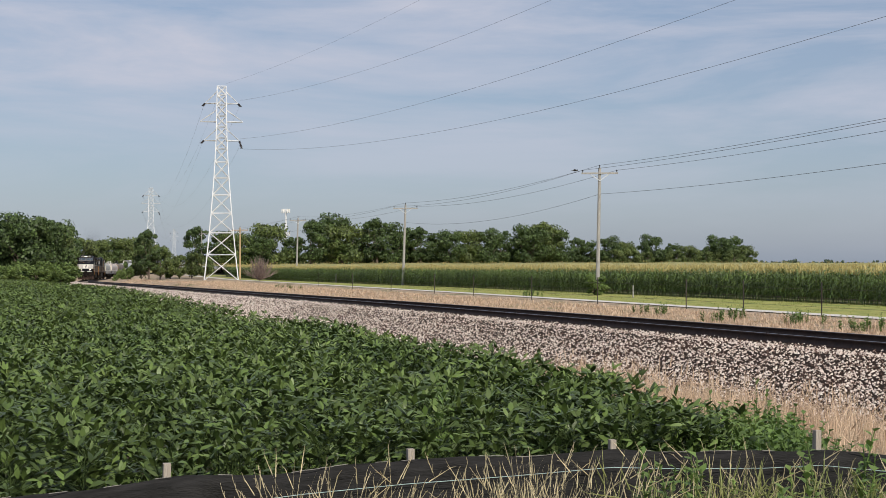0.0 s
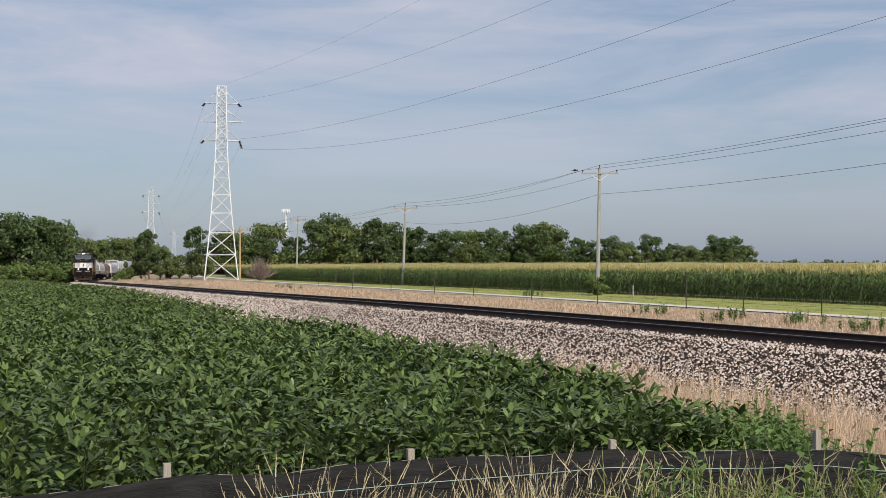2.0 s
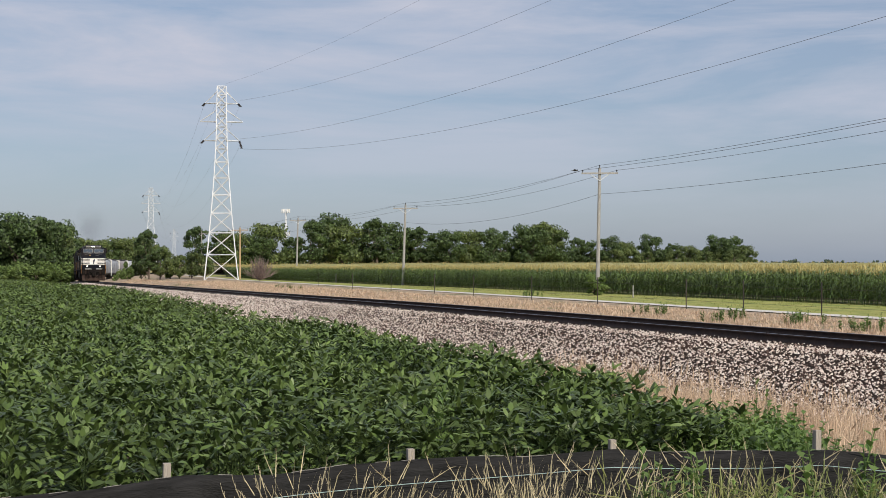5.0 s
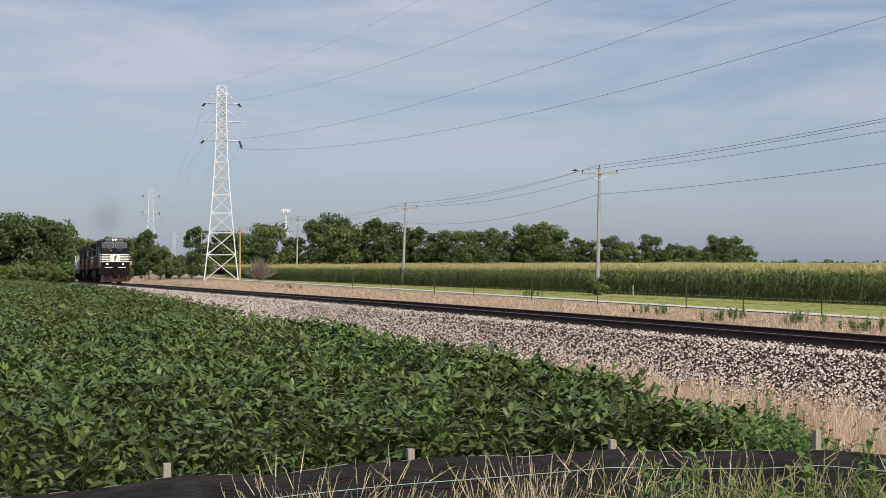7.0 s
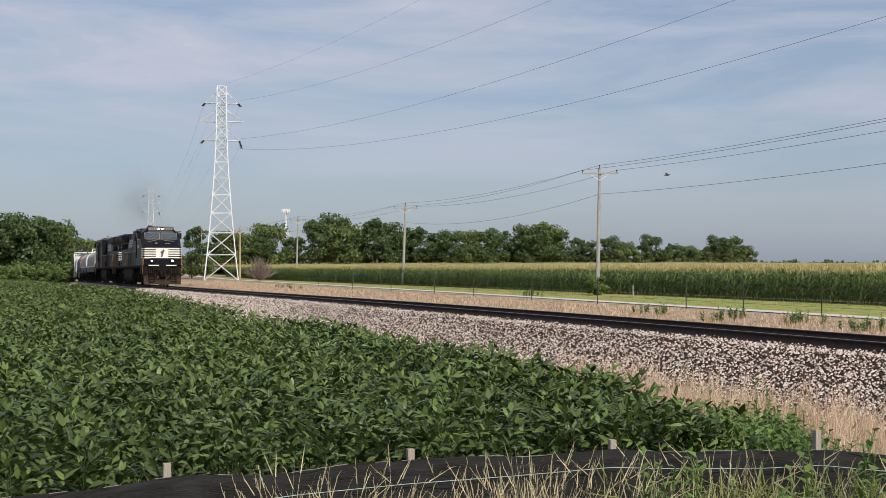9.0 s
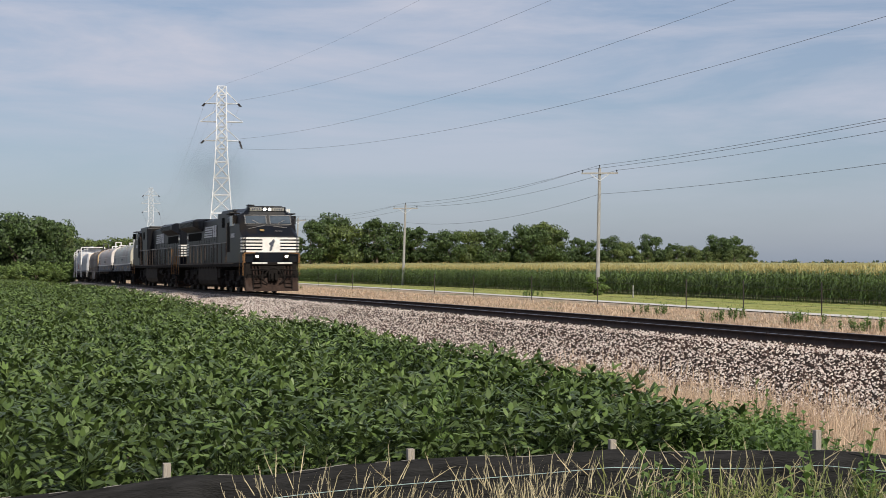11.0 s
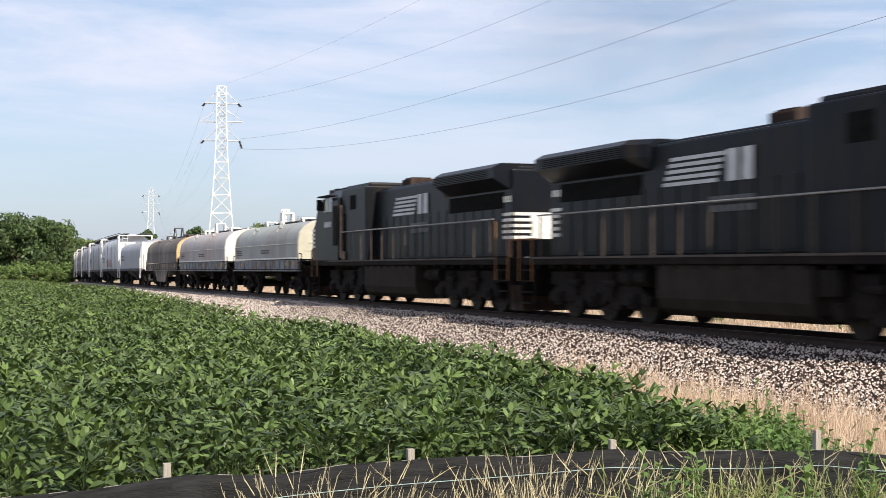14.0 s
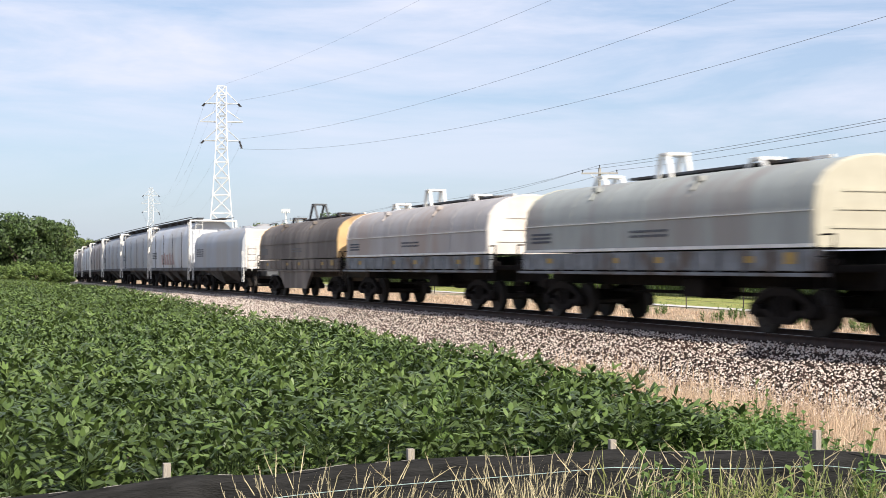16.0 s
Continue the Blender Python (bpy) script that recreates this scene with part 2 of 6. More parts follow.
M["dark_mark"] = mat("dark_lettering", (0.05, 0.055, 0.08), None, 0.6)
M["white_frame"] = mat("white_ladder", (0.80, 0.79, 0.76), (0.62, 0.6, 0.56), 0.6, scale=3)


# ---------- mesh helpers ----------
def link(name, bm, material, parent=None, smooth=False):
    me = bpy.data.meshes.new(name)
    bm.to_mesh(me)
    bm.free()
    for mt in (material if isinstance(material, (list, tuple)) else [material]):
        me.materials.append(M[mt])
    if smooth:
        me.shade_smooth()
    ob = new(name, me)
    if parent:
        ob.parent = parent
    return ob


def part(name, bm, material, parent, label="", smooth=False):
    ob = link(name, bm, material, parent, smooth)
    if label:
        ob["label"] = label
    return ob


def thing(name, label, category, group="", kind=""):
    return tagged(new(name), label, category, group, kind)


def box(bm, c, s, bevel=0.0, rot=None):
    m = Matrix.Translation(c) @ (rot or Matrix()) @ Matrix.Diagonal((*s, 1))
    r = bmesh.ops.create_cube(bm, size=1, matrix=m)
    if bevel:
        es = list({e for v in r["verts"] for e in v.link_edges})
        bmesh.ops.bevel(bm, geom=es, offset=bevel, segments=2, affect="EDGES", profile=0.6)
    return bm


def rod(bm, a, b, r, n=6, r2=None):
    a, b = Vector(a), Vector(b)
    d = b - a
    q = d.to_track_quat("Z", "Y").to_matrix().to_4x4()
    bmesh.ops.create_cone(bm, cap_ends=True, segments=n, radius1=r, radius2=r if r2 is None else r2, depth=d.length,
                          matrix=Matrix.Translation((a + b) / 2) @ q)
    return bm


def prism(bm, prof, y0, y1, bevel=0.0):
    """Outline in x and z, drawn out along y."""
    a = [bm.verts.new((x, y0, z)) for x, z in prof]
    b = [bm.verts.new((x, y1, z)) for x, z in prof]
    k = len(prof)
    fs = [bm.faces.new(a), bm.faces.new(b[::-1])]
    fs += [bm.faces.new((a[i], b[i], b[(i + 1) % k], a[(i + 1) % k])) for i in range(k)]
    bmesh.ops.recalc_face_normals(bm, faces=fs)
    if bevel:
        es = list({e for f in fs for e in f.edges})
        bmesh.ops.bevel(bm, geom=es, offset=bevel, segments=2, affect="EDGES", profile=0.6)
    return bm


def loft(bm, sections, caps=True):
    """Closed cross-sections (lists of points) joined one to the next."""
    rows = [[bm.verts.new(p) for p in s] for s in sections]
    k = len(rows[0])
    fs = []
    for a, b in zip(rows, rows[1:]):
        fs += [bm.faces.new((a[i], a[(i + 1) % k], b[(i + 1) % k], b[i])) for i in range(k)]
    if caps:
        fs += [bm.faces.new(rows[0][::-1]), bm.faces.new(rows[-1])]
    bmesh.ops.recalc_face_normals(bm, faces=fs)
    return bm


B = bmesh.new


def mesh_np(name, verts, faces, mats, face_mat=None):
    """A mesh from arrays; faces is (n, k) with k 3 or 4."""
    me = bpy.data.meshes.new(name)
    k = faces.shape[1]
    me.vertices.add(len(verts))
    me.vertices.foreach_set("co", verts.astype(np.float32).ravel())
    me.loops.add(faces.size)
    me.loops.foreach_set("vertex_index", faces.astype(np.int32).ravel())
    me.polygons.add(len(faces))
    me.polygons.foreach_set("loop_start", (np.arange(len(faces)) * k).astype(np.int32))
    for mt in mats:
        me.materials.append(M[mt])
    if face_mat is not None:
        me.polygons.foreach_set("material_index", face_mat.astype(np.int32))
    me.update(calc_edges=True)
    return me


def spread(tmpl, pos, yaw, scale, tilt=None, rng=None):
    """Copies of a template (verts, faces, face_mat) at many places, as arrays."""
    v, f, fm = tmpl
    n = len(pos)
    c, s = np.cos(yaw), np.sin(yaw)
    sc = np.asarray(scale)
    if sc.ndim == 1:
        sc = np.stack([sc, sc, sc], 1)
    w = v[None] * sc[:, None, :]
    if tilt is not None:
        w = w.copy()
        w[:, :, 0] += w[:, :, 2] * tilt[:, :1]
        w[:, :, 1] += w[:, :, 2] * tilt[:, 1:]
    x = w[:, :, 0] * c[:, None] - w[:, :, 1] * s[:, None]
    y = w[:, :, 0] * s[:, None] + w[:, :, 1] * c[:, None]
    V = np.stack([x, y, w[:, :, 2]], 2) + pos[:, None, :]
    F = f[None] + (np.arange(n) * len(v))[:, None, None]
    return V.reshape(-1, 3), F.reshape(-1, f.shape[1]), np.tile(fm, n)


def joined(name, chunks, mats):
    off, V, F, FM = 0, [], [], []
    for v, f, fm in chunks:
        V.append(v)
        F.append(f + off)
        FM.append(fm)
        off += len(v)
    return mesh_np(name, np.concatenate(V), np.concatenate(F), mats, np.concatenate(FM))


rng = np.random.default_rng(5)

# ---------- the line of the track ----------
# u runs along the centre line, away from the camera; u = 0 lies 44.7 m ahead.
TU = np.arange(-160.0, 560.0, 1.0)
_th = 0.3586 - np.where(TU > 41.6, (TU - 41.6) * 0.00066, 0) - np.where(TU > 186.5, (TU - 186.5) * 0.00057, 0)
_dx, _dy = -np.sin(_th), np.cos(_th)
TX = np.concatenate([[0], np.cumsum((_dx[1:] + _dx[:-1]) / 2)])
TY = np.concatenate([[0], np.cumsum((_dy[1:] + _dy[:-1]) / 2)])
_i0 = int(np.argmin(abs(TU)))
TX, TY = TX - TX[_i0] + 0.98, TY - TY[_i0] + 45.45
TZ = CAM_Z + np.interp(TU, [-160, -20, 5, 18, 36, 56, 72, 101, 150, 190, 230, 300, 460],
                       [-1.38, -1.40, -1.43, -1.48, -1.56, -1.64, -1.71, -1.90, -2.30, -2.73, -3.0, -3.4, -3.6])
_k = np.exp(-0.5 * (np.arange(-20, 21) / 8.0) ** 2)
TZ = np.convolve(np.pad(TZ, 20, mode="edge"), _k / _k.sum(), "valid")


def track(u, side=0.0, up=0.0):
    """A point by the rails: side metres to the field of corn (+) or of beans (-)."""
    th = np.interp(u, TU, _th)
    return np.stack([np.interp(u, TU, TX) + side * np.cos(th), np.interp(u, TU, TY) + side * np.sin(th),
                     np.interp(u, TU, TZ) + up + 0 * th], -1)


def track_coords(P):
    """u and side of plan points."""
    out = np.empty((len(P), 2))
    for i in range(0, len(P), 4000):
        q = P[i:i + 4000]
        d = (q[:, :1] - TX) ** 2 + (q[:, 1:2] - TY) ** 2
        j = d.argmin(1)
        th = _th[j]
        ex, ey = q[:, 0] - TX[j], q[:, 1] - TY[j]
        out[i:i + 4000, 0] = TU[j] - ex * np.sin(th) + ey * np.cos(th)
        out[i:i + 4000, 1] = ex * np.cos(th) + ey * np.sin(th)
    return out


def soy_edge(Y):
    """x of the bean field's edge towards the track."""
    near = 0.1 - 0.31 * (Y - 15.5)
    far = np.interp(Y, TY, TX) - 9.0
    return np.where(Y < 100, np.minimum(near, 1.5 + 0.12 * np.clip(10 - Y, 0, 3)), np.minimum(near, far + 4))


def corn_edge(Y):
    return 15.0 - 0.37 * (Y - 110)


def road_x(Y):
    return 10.6 - 0.325 * (Y - 88)


def ground_z(P):
    """Height of the ground at plan points."""
    P = np.asarray(P, float)
    us = track_coords(P)
    u, s = us[:, 0], us[:, 1]
    rz = np.interp(u, TU, TZ)
    Y = P[:, 1]
    dip = np.interp(Y, [0, 32, 60, 90, 160, 240, 320, 600], [0, 0, -0.1, -0.28, -0.95, -1.7, -1.8, -1.2])
    beans = -0.05 + dip
    corn = CAM_Z - 2.42 + np.interp(Y, [0, 120, 230, 400, 900], [0, 0, -0.15, 0.9, 0.9]) + 0.25 * np.clip((P[:, 0] - corn_edge(Y)) / 60, 0, 1)
    toe_n, toe_f = np.minimum(rz - 0.85, beans - 0.15), rz - 0.75
    bed = rz - 0.32
    z = np.where(s < -8, beans, 0.0)
    a = np.clip((-s - 5.5) / 3.0, 0, 1)
    z = np.where((s >= -9) & (s < -4.2), -0.12 * (s > -7) + toe_n + (beans - toe_n) * a * a * (3 - 2 * a), z)
    z = np.where((s >= -4.2) & (s < -1.5), bed + (toe_n - 0.1 - bed) * (-s - 1.5) / 2.7, z)
    z = np.where((s >= -1.5) & (s <= 1.5), bed, z)
    z = np.where((s > 1.5) & (s <= 3.6), bed + (toe_f - bed) * (s - 1.5) / 2.1, z)
    b = np.clip((s - 3.6) / 9.0, 0, 1)
    z = np.where(s > 3.6, toe_f + (corn - toe_f) * b, z)
    z = z + 0.7 * np.exp(-((s - 6.4) / 1.9) ** 2) * np.clip((u - 45) / 45, 0, 1) * (s > 3)      # low bank before the lane
    nearcam = np.clip(1 - (np.hypot(P[:, 0], Y) - 9) / 6, 0, 1)
    z = np.where(s < -4, z * (1 - nearcam) + 0.0 * nearcam, z)
    return z


# ---------- ground ----------
def axis(lo, a, b, hi, step, grow=1.18):
    xs = list(np.arange(a, b, step))
    d, x = step, b
    while x < hi:
        xs.append(x)
        d *= grow
        x += d
    xs.append(hi)
    d, x, left = step, a - step, []
    while x > lo:
        left.append(x)
        d *= grow
        x -= d
    left.append(lo)
    return np.array(left[::-1] + xs)


gx, gy = axis(-2600, -60, 40, 2600, 0.9), axis(-600, -2, 150, 3600, 0.9)
GX, GY = np.meshgrid(gx, gy)
gp = np.stack([GX.ravel(), GY.ravel()], 1)
gz = ground_z(gp)
gz = gz + 0.04 * np.sin(gp[:, 0] * 1.7 + 0.6 * gp[:, 1]) * np.cos(gp[:, 1] * 1.3) * ((np.hypot(gp[:, 0], gp[:, 1]) < 60) & (gp[:, 0] < road_x(gp[:, 1]) - 3))
nx, ny = len(gx), len(gy)
ii = (np.arange(ny - 1)[:, None] * nx + np.arange(nx - 1)).ravel()
gf = np.stack([ii, ii + 1, ii + nx + 1, ii + nx], 1)
cen = gp[gf].mean(1)
gus = track_coords(cen)
fm = np.zeros(len(gf), int)
fm[(gus[:, 1] > -9) & (cen[:, 0] > soy_edge(cen[:, 1]) - 0.3) & (gus[:, 1] < 40) & (cen[:, 0] < road_x(cen[:, 1]) + 1.5) & (cen[:, 1] < 400)] = 1
fm[(gus[:, 1] > 3) & (cen[:, 0] > road_x(cen[:, 1]) + 1.2) & (cen[:, 0] < corn_edge(cen[:, 1]) + 1) & (cen[:, 1] < 400)] = 2
fm[(cen[:, 0] < soy_edge(cen[:, 1])) & (cen[:, 1] < 270) & (cen[:, 1] > 7)] = 3
ground = new("ground", mesh_np("ground", np.column_stack([gp, gz]), gf, ["field", "dry_ground", "verge", "soil"], fm))
ground.data.shade_smooth()
tagged(ground, "flat farmland with soil, dry grass and mown verge", "ground", kind="structure")


def strip(name, pts_left, pts_right, material, label, category):
    n = len(pts_left)
    V = np.concatenate([pts_left, pts_right])
    i = np.arange(n - 1)
    ob = new(name, mesh_np(name, V, np.stack([i, i + 1, n + i + 1, n + i], 1), [material]))
    return tagged(ob, label, category, kind="structure")


ry = np.arange(20.0, 420, 2.0)
rl, rr = np.stack([road_x(ry) - 0.75, ry], 1), np.stack([road_x(ry) + 0.75, ry], 1)
strip("road", np.column_stack([rl, ground_z(rl) + 0.045]), np.column_stack([rr, ground_z(rr) + 0.045]), "gravel_road",
      "narrow pale gravel farm lane beside the corn", "road")

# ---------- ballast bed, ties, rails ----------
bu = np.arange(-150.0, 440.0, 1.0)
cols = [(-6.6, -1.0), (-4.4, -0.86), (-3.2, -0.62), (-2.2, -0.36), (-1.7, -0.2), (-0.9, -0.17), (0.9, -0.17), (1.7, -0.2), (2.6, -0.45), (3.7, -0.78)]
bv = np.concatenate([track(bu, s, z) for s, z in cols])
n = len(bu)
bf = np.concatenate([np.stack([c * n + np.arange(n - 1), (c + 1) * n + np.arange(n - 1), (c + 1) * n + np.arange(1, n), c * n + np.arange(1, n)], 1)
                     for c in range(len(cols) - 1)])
bed = tagged(new("ballast_bed", mesh_np("ballast_bed", bv, bf, ["ballast_bed"])), "railway embankment bed, near-black as the shade between pale ballast stones", "ballast", kind="structure")

line = thing("railway_track", "single railway track with rusty rails on wooden ties", "railway track", kind="structure")
for side in (-0.755, 0.755):
    prof = [(-0.07, -0.172), (0.07, -0.172), (0.07, -0.155), (0.012, -0.13), (0.012, -0.04), (0.036, -0.03), (0.036, -0.002), (0.02, 0.0),
            (-0.02, 0.0), (-0.036, -0.002), (-0.036, -0.03), (-0.012, -0.04), (-0.012, -0.13), (-0.07, -0.155)]
    uu = np.arange(-150.0, 440.0, 2.0)
    k, m = len(prof), len(uu)
    rv = np.concatenate([track(uu, side + s, z) for s, z in prof])
    i = np.arange(m - 1)
    rf = np.concatenate([np.stack([c * m + i, ((c + 1) % k) * m + i, ((c + 1) % k) * m + i + 1, c * m + i + 1], 1) for c in range(k)])
    rm = np.concatenate([np.full(m - 1, 1 if 6 <= c <= 8 else 0) for c in range(k)])
    new("rail", mesh_np("rail", rv, rf, ["rail", "rail_head"], rm)).parent = line


def tie_at(u, me, parent):
    p = track(np.array([u]), 0, 0)[0]
    th = float(np.interp(u, TU, _th))
    ob = new("tie", me)
    ob.parent = parent
    ob.matrix_local = Matrix.Translation(p) @ Matrix.Rotation(th, 4, "Z")
    return ob


bm = B()
box(bm, (0, 0, -0.27), (2.6, 0.23, 0.18), 0.012)
tie_me = bpy.data.meshes.new("tie")
bm.to_mesh(tie_me)
bm.free()
tie_me.materials.append(M["tie"])
for i in range(290):
    tie_at(-30 + i * 0.53, tie_me, line)

# ---------- the train ----------
def pieces(name, bm, material, parent, label=""):
    """Each loose piece of bm as a part of its own. Returns the first."""
    bm.verts.index_update()
    left, first = set(bm.verts), None
    while left:
        todo, isle = [min(left, key=lambda v: v.index)], []
        left.discard(todo[0])
        while todo:
            v = todo.pop()
            isle.append(v)
            for e in v.link_edges:
                w = e.other_vert(v)
                if w in left:
                    left.discard(w)
                    todo.append(w)
        pb, made = B(), {}
        for v in isle:
            made[v] = pb.verts.new(v.co)
        for f in {f for v in isle for f in v.link_faces}:
            pb.faces.new([made[v] for v in f.verts])
        ob = part(name, pb, material, parent, label)
        first = first or ob
    bm.free()
    return first


TRAIN = []          # (thing, metres from the train's front to the thing's middle)
WHEELS = []         # (wheelset, radius, turns with travel: +1 or -1)


def octo(x, w, b, t, c):
    h = w / 2
    return [(x, -h, b), (x, h, b), (x, h, t - c), (x, h - c * 1.2, t), (x, -h + c * 1.2, t), (x, -h, t - c)]


def wheelset(parent, x, r, sign=1, gauge=0.755):
    bm = B()
    for s in (-1, 1):
        rod(bm, (0, s * (gauge - 0.07), 0), (0, s * (gauge + 0.06), 0), r, 28)
        rod(bm, (0, s * (gauge + 0.06), 0), (0, s * (gauge + 0.075), 0), r * 0.72, 20, r * 0.66)
        rod(bm, (0, s * (gauge - 0.1), 0), (0, s * (gauge - 0.07), 0), r + 0.03, 28)
        for k in range(4):
            a = k * math.pi / 2
            box(bm, (r * 0.5 * math.cos(a), s * (gauge + 0.075), r * 0.5 * math.sin(a)), (0.07, 0.02, 0.07))
    rod(bm, (0, -1.0, 0), (0, 1.0, 0), 0.085, 10)
    ob = part("wheelset", bm, "wheel", parent)
    ob.location = (x, 0, r)
    WHEELS.append((ob, r, x, sign))
    return ob


def freight_truck(car, x, r=0.46):
    bm = B()
    for s in (-1, 1):
        y = s * 1.0
        prism(bm, [(-1.15, 0.38), (-0.85, 0.62), (-0.35, 0.78), (0.35, 0.78), (0.85, 0.62), (1.15, 0.38), (1.12, 0.58), (0.7, 0.82),
                   (0.3, 0.95), (-0.3, 0.95), (-0.7, 0.82), (-1.12, 0.58)][::-1], y - 0.08, y + 0.08)
        prism(bm, [(-0.8, 0.5), (-0.3, 0.22), (0.3, 0.22), (0.8, 0.5), (0.45, 0.5), (0.2, 0.36), (-0.2, 0.36), (-0.45, 0.5)], y - 0.07, y + 0.07)
        for sx in (-0.89, 0.89):
            rod(bm, (sx, y - 0.1, r), (sx, y + 0.16, r), 0.13, 12)
        for k in range(3):
            rod(bm, (-0.22 + k * 0.22, y, 0.36), (-0.22 + k * 0.22, y, 0.78), 0.075, 8)
    box(bm, (0, 0, 0.62), (0.4, 1.95, 0.28), 0.03)
    tr = part("truck", bm, "truck", car)
    tr.location = (x, 0, 0)
    for sx in (-0.89, 0.89):
        wheelset(tr, sx, r)
    return tr


def coupler(bm, x, s):
    box(bm, (x + s * 0.1, 0, 0.86), (0.5, 0.16, 0.18), 0.02)
    box(bm, (x + s * 0.42, 0.03, 0.86), (0.26, 0.3, 0.28), 0.05)


def ladder(bm, x, y, z0, z1, w=0.42, along="x", step=0.3):
    d = Vector((1, 0, 0)) if along == "x" else Vector((0, 1, 0))
    p = Vector((x, y, 0))
    for s in (-0.5, 0.5):
        rod(bm, p + d * w * s + Vector((0, 0, z0)), p + d * w * s + Vector((0, 0, z1)), 0.022, 5)
    z = z0 + 0.15
    while z < z1:
        rod(bm, p - d * w / 2 + Vector((0, 0, z)), p + d * w / 2 + Vector((0, 0, z)), 0.016, 5)
        z += step


def bars(parent, name, x0, x1, z0, z1, rows, y, s, material, slant=0.0, fill=0.6, pieces=1):
    """Rows of plain painted bars on a side wall (y outwards)."""
    bm = B()
    h = (z1 - z0) / rows
    for i in range(rows):
        z = z0 + (i + 0.5) * h
        dx = slant * (i + 0.5 - rows / 2)
        L = (x1 - x0) / pieces
        for k in range(pieces):
            box(bm, (x0 + (k + 0.5) * L + dx, y + s * 0.004, z), (L * (1 if pieces == 1 else 0.72), 0.012, h * fill))
    return part(name, bm, material, parent)


def locomotive(L, label, lead):
    loco = thing("locomotive", label, "locomotive", "locomotives of the train")
    F = L / 2                       # nose
    R = -L / 2                      # hood end platform
    sg = 1 if lead else -1
    # underframe and walkway
    bm = B()
    box(bm, (0, 0, 1.5), (L - 0.3, 3.0, 0.2), 0.03)
    box(bm, (0, 0, 1.28), (L - 1.2, 1.4, 0.34), 0.02)
    for x in np.arange(R + 1.2, F - 3.0, 0.8):
        for s in (-1, 1):
            box(bm, (x, s * 1.46, 1.36), (0.08, 0.05, 0.12))
    coupler(bm, F - 0.1, 1)
    coupler(bm, R + 0.1, -1)
    part("underframe", bm, "loco_dirty", loco)
    bm = B()
    for s in (-1, 1):
        box(bm, (-0.8, s * 1.5, 1.585), (L - 3.2, 0.03, 0.05))
    part("walkway_edge", bm, "walkway", loco, "worn brown walkway edge")
    # cab with nose
    bm = B()
    loft(bm, [octo(F, 2.7, 1.6, 2.98, 0.12), octo(F - 0.1, 2.98, 1.6, 3.06, 0.16), octo(F - 0.62, 3.02, 1.6, 3.52, 0.28), octo(F - 0.98, 3.02, 1.6, 4.36, 0.48),
              octo(F - 1.15, 3.02, 1.6, 4.52, 0.5), octo(F - 4.0, 3.02, 1.6, 4.52, 0.5)])
    es = [e for e in bm.edges]
    bmesh.ops.bevel(bm, geom=es, offset=0.03, segments=1, affect="EDGES")
    cab = part("cab", bm, "loco_black", loco, "black wide cab")
    bm = B()
    tilt = Matrix.Rotation(-math.atan2(0.36, 0.78), 4, "Y")
    for s in (-1, 1):
        box(bm, (F - 0.775, s * 0.66, 3.87), (0.05, 1.10, 0.44), 0.02, tilt)
    pieces("windscreen", bm, "glass", cab, "two-pane cab windscreen")
    bm = B()
    for s in (-1, 1):
        for dy, dz, sy, sz in ((0, 0.235, 1.16, 0.026), (0, -0.235, 1.16, 0.026), (0.565, 0, 0.026, 0.49), (-0.565, 0, 0.026, 0.49)):
            box(bm, (F - 0.765 - dz * 0.46, s * 0.66 + dy, 3.87 + dz), (0.05, sy, sz), 0.008, tilt)
        rod(bm, (F - 0.62, s * 0.5, 3.66), (F - 0.70, s * 0.85, 3.86), 0.012, 5)
    part("window_trim", bm, "handrail", cab)
    bm = B()
    for s in (-1, 1):
        box(bm, (F - 2.55, s * 1.515, 3.86), (1.25, 0.02, 0.56), 0.008)
    pieces("side_window", bm, "glass", cab)
    bm = B()
    for s in (-1, 1):
        box(bm, (F - 2.35, s * 1.53, 3.86), (0.3, 0.02, 0.54), 0.008)
    pieces("window_shade", bm, "cab_curtain", cab, "cream shade in the side window")
    bm = B()
    for s in (-1, 1):
        prism(bm, [(F - 3.4, 4.2), (F - 1.4, 4.2), (F - 1.45, 4.26), (F - 3.35, 4.26)], s * 1.5 - 0.16, s * 1.5 + 0.16)
        box(bm, (F - 3.6, s * 1.52, 3.0), (0.6, 0.03, 1.6), 0.01)
        box(bm, (F - 1.5, s * 1.6, 3.9), (0.05, 0.22, 0.45), 0.01)
    pieces("cab_door", bm, "loco_dirty", cab)
    bm = B()
    box(bm, (F - 1.16, 0, 4.43), (0.42, 2.05, 0.28), 0.05)
    box(bm, (F - 1.3, 0, 4.585), (0.5, 1.7, 0.06), 0.02)
    box(bm, (F - 2.0, 0.2, 4.57), (1.1, 0.9, 0.12), 0.03)
    for y, l in ((-0.5, 0.5), (-0.35, 0.4), (-0.2, 0.3)):
        rod(bm, (F - 2.3, y - 0.3, 4.66), (F - 2.3 + l, y - 0.3, 4.66), 0.03, 8, 0.07)
    rod(bm, (F - 1.5, -0.9, 4.44), (F - 1.5, -0.9, 4.7), 0.03)
    rod(bm, (F - 3.0, 0.9, 4.44), (F - 3.0, 0.9, 4.58), 0.05, 8)
    part("roof_brow", bm, "loco_black", cab)
    bm = B()
    for s in (-1, 1):
        box(bm, (F - 0.945, s * 0.6, 4.43), (0.03, 0.62, 0.17), 0.01)
    board = pieces("number_board", bm, "board", cab, "lit number board")
    bm = B()
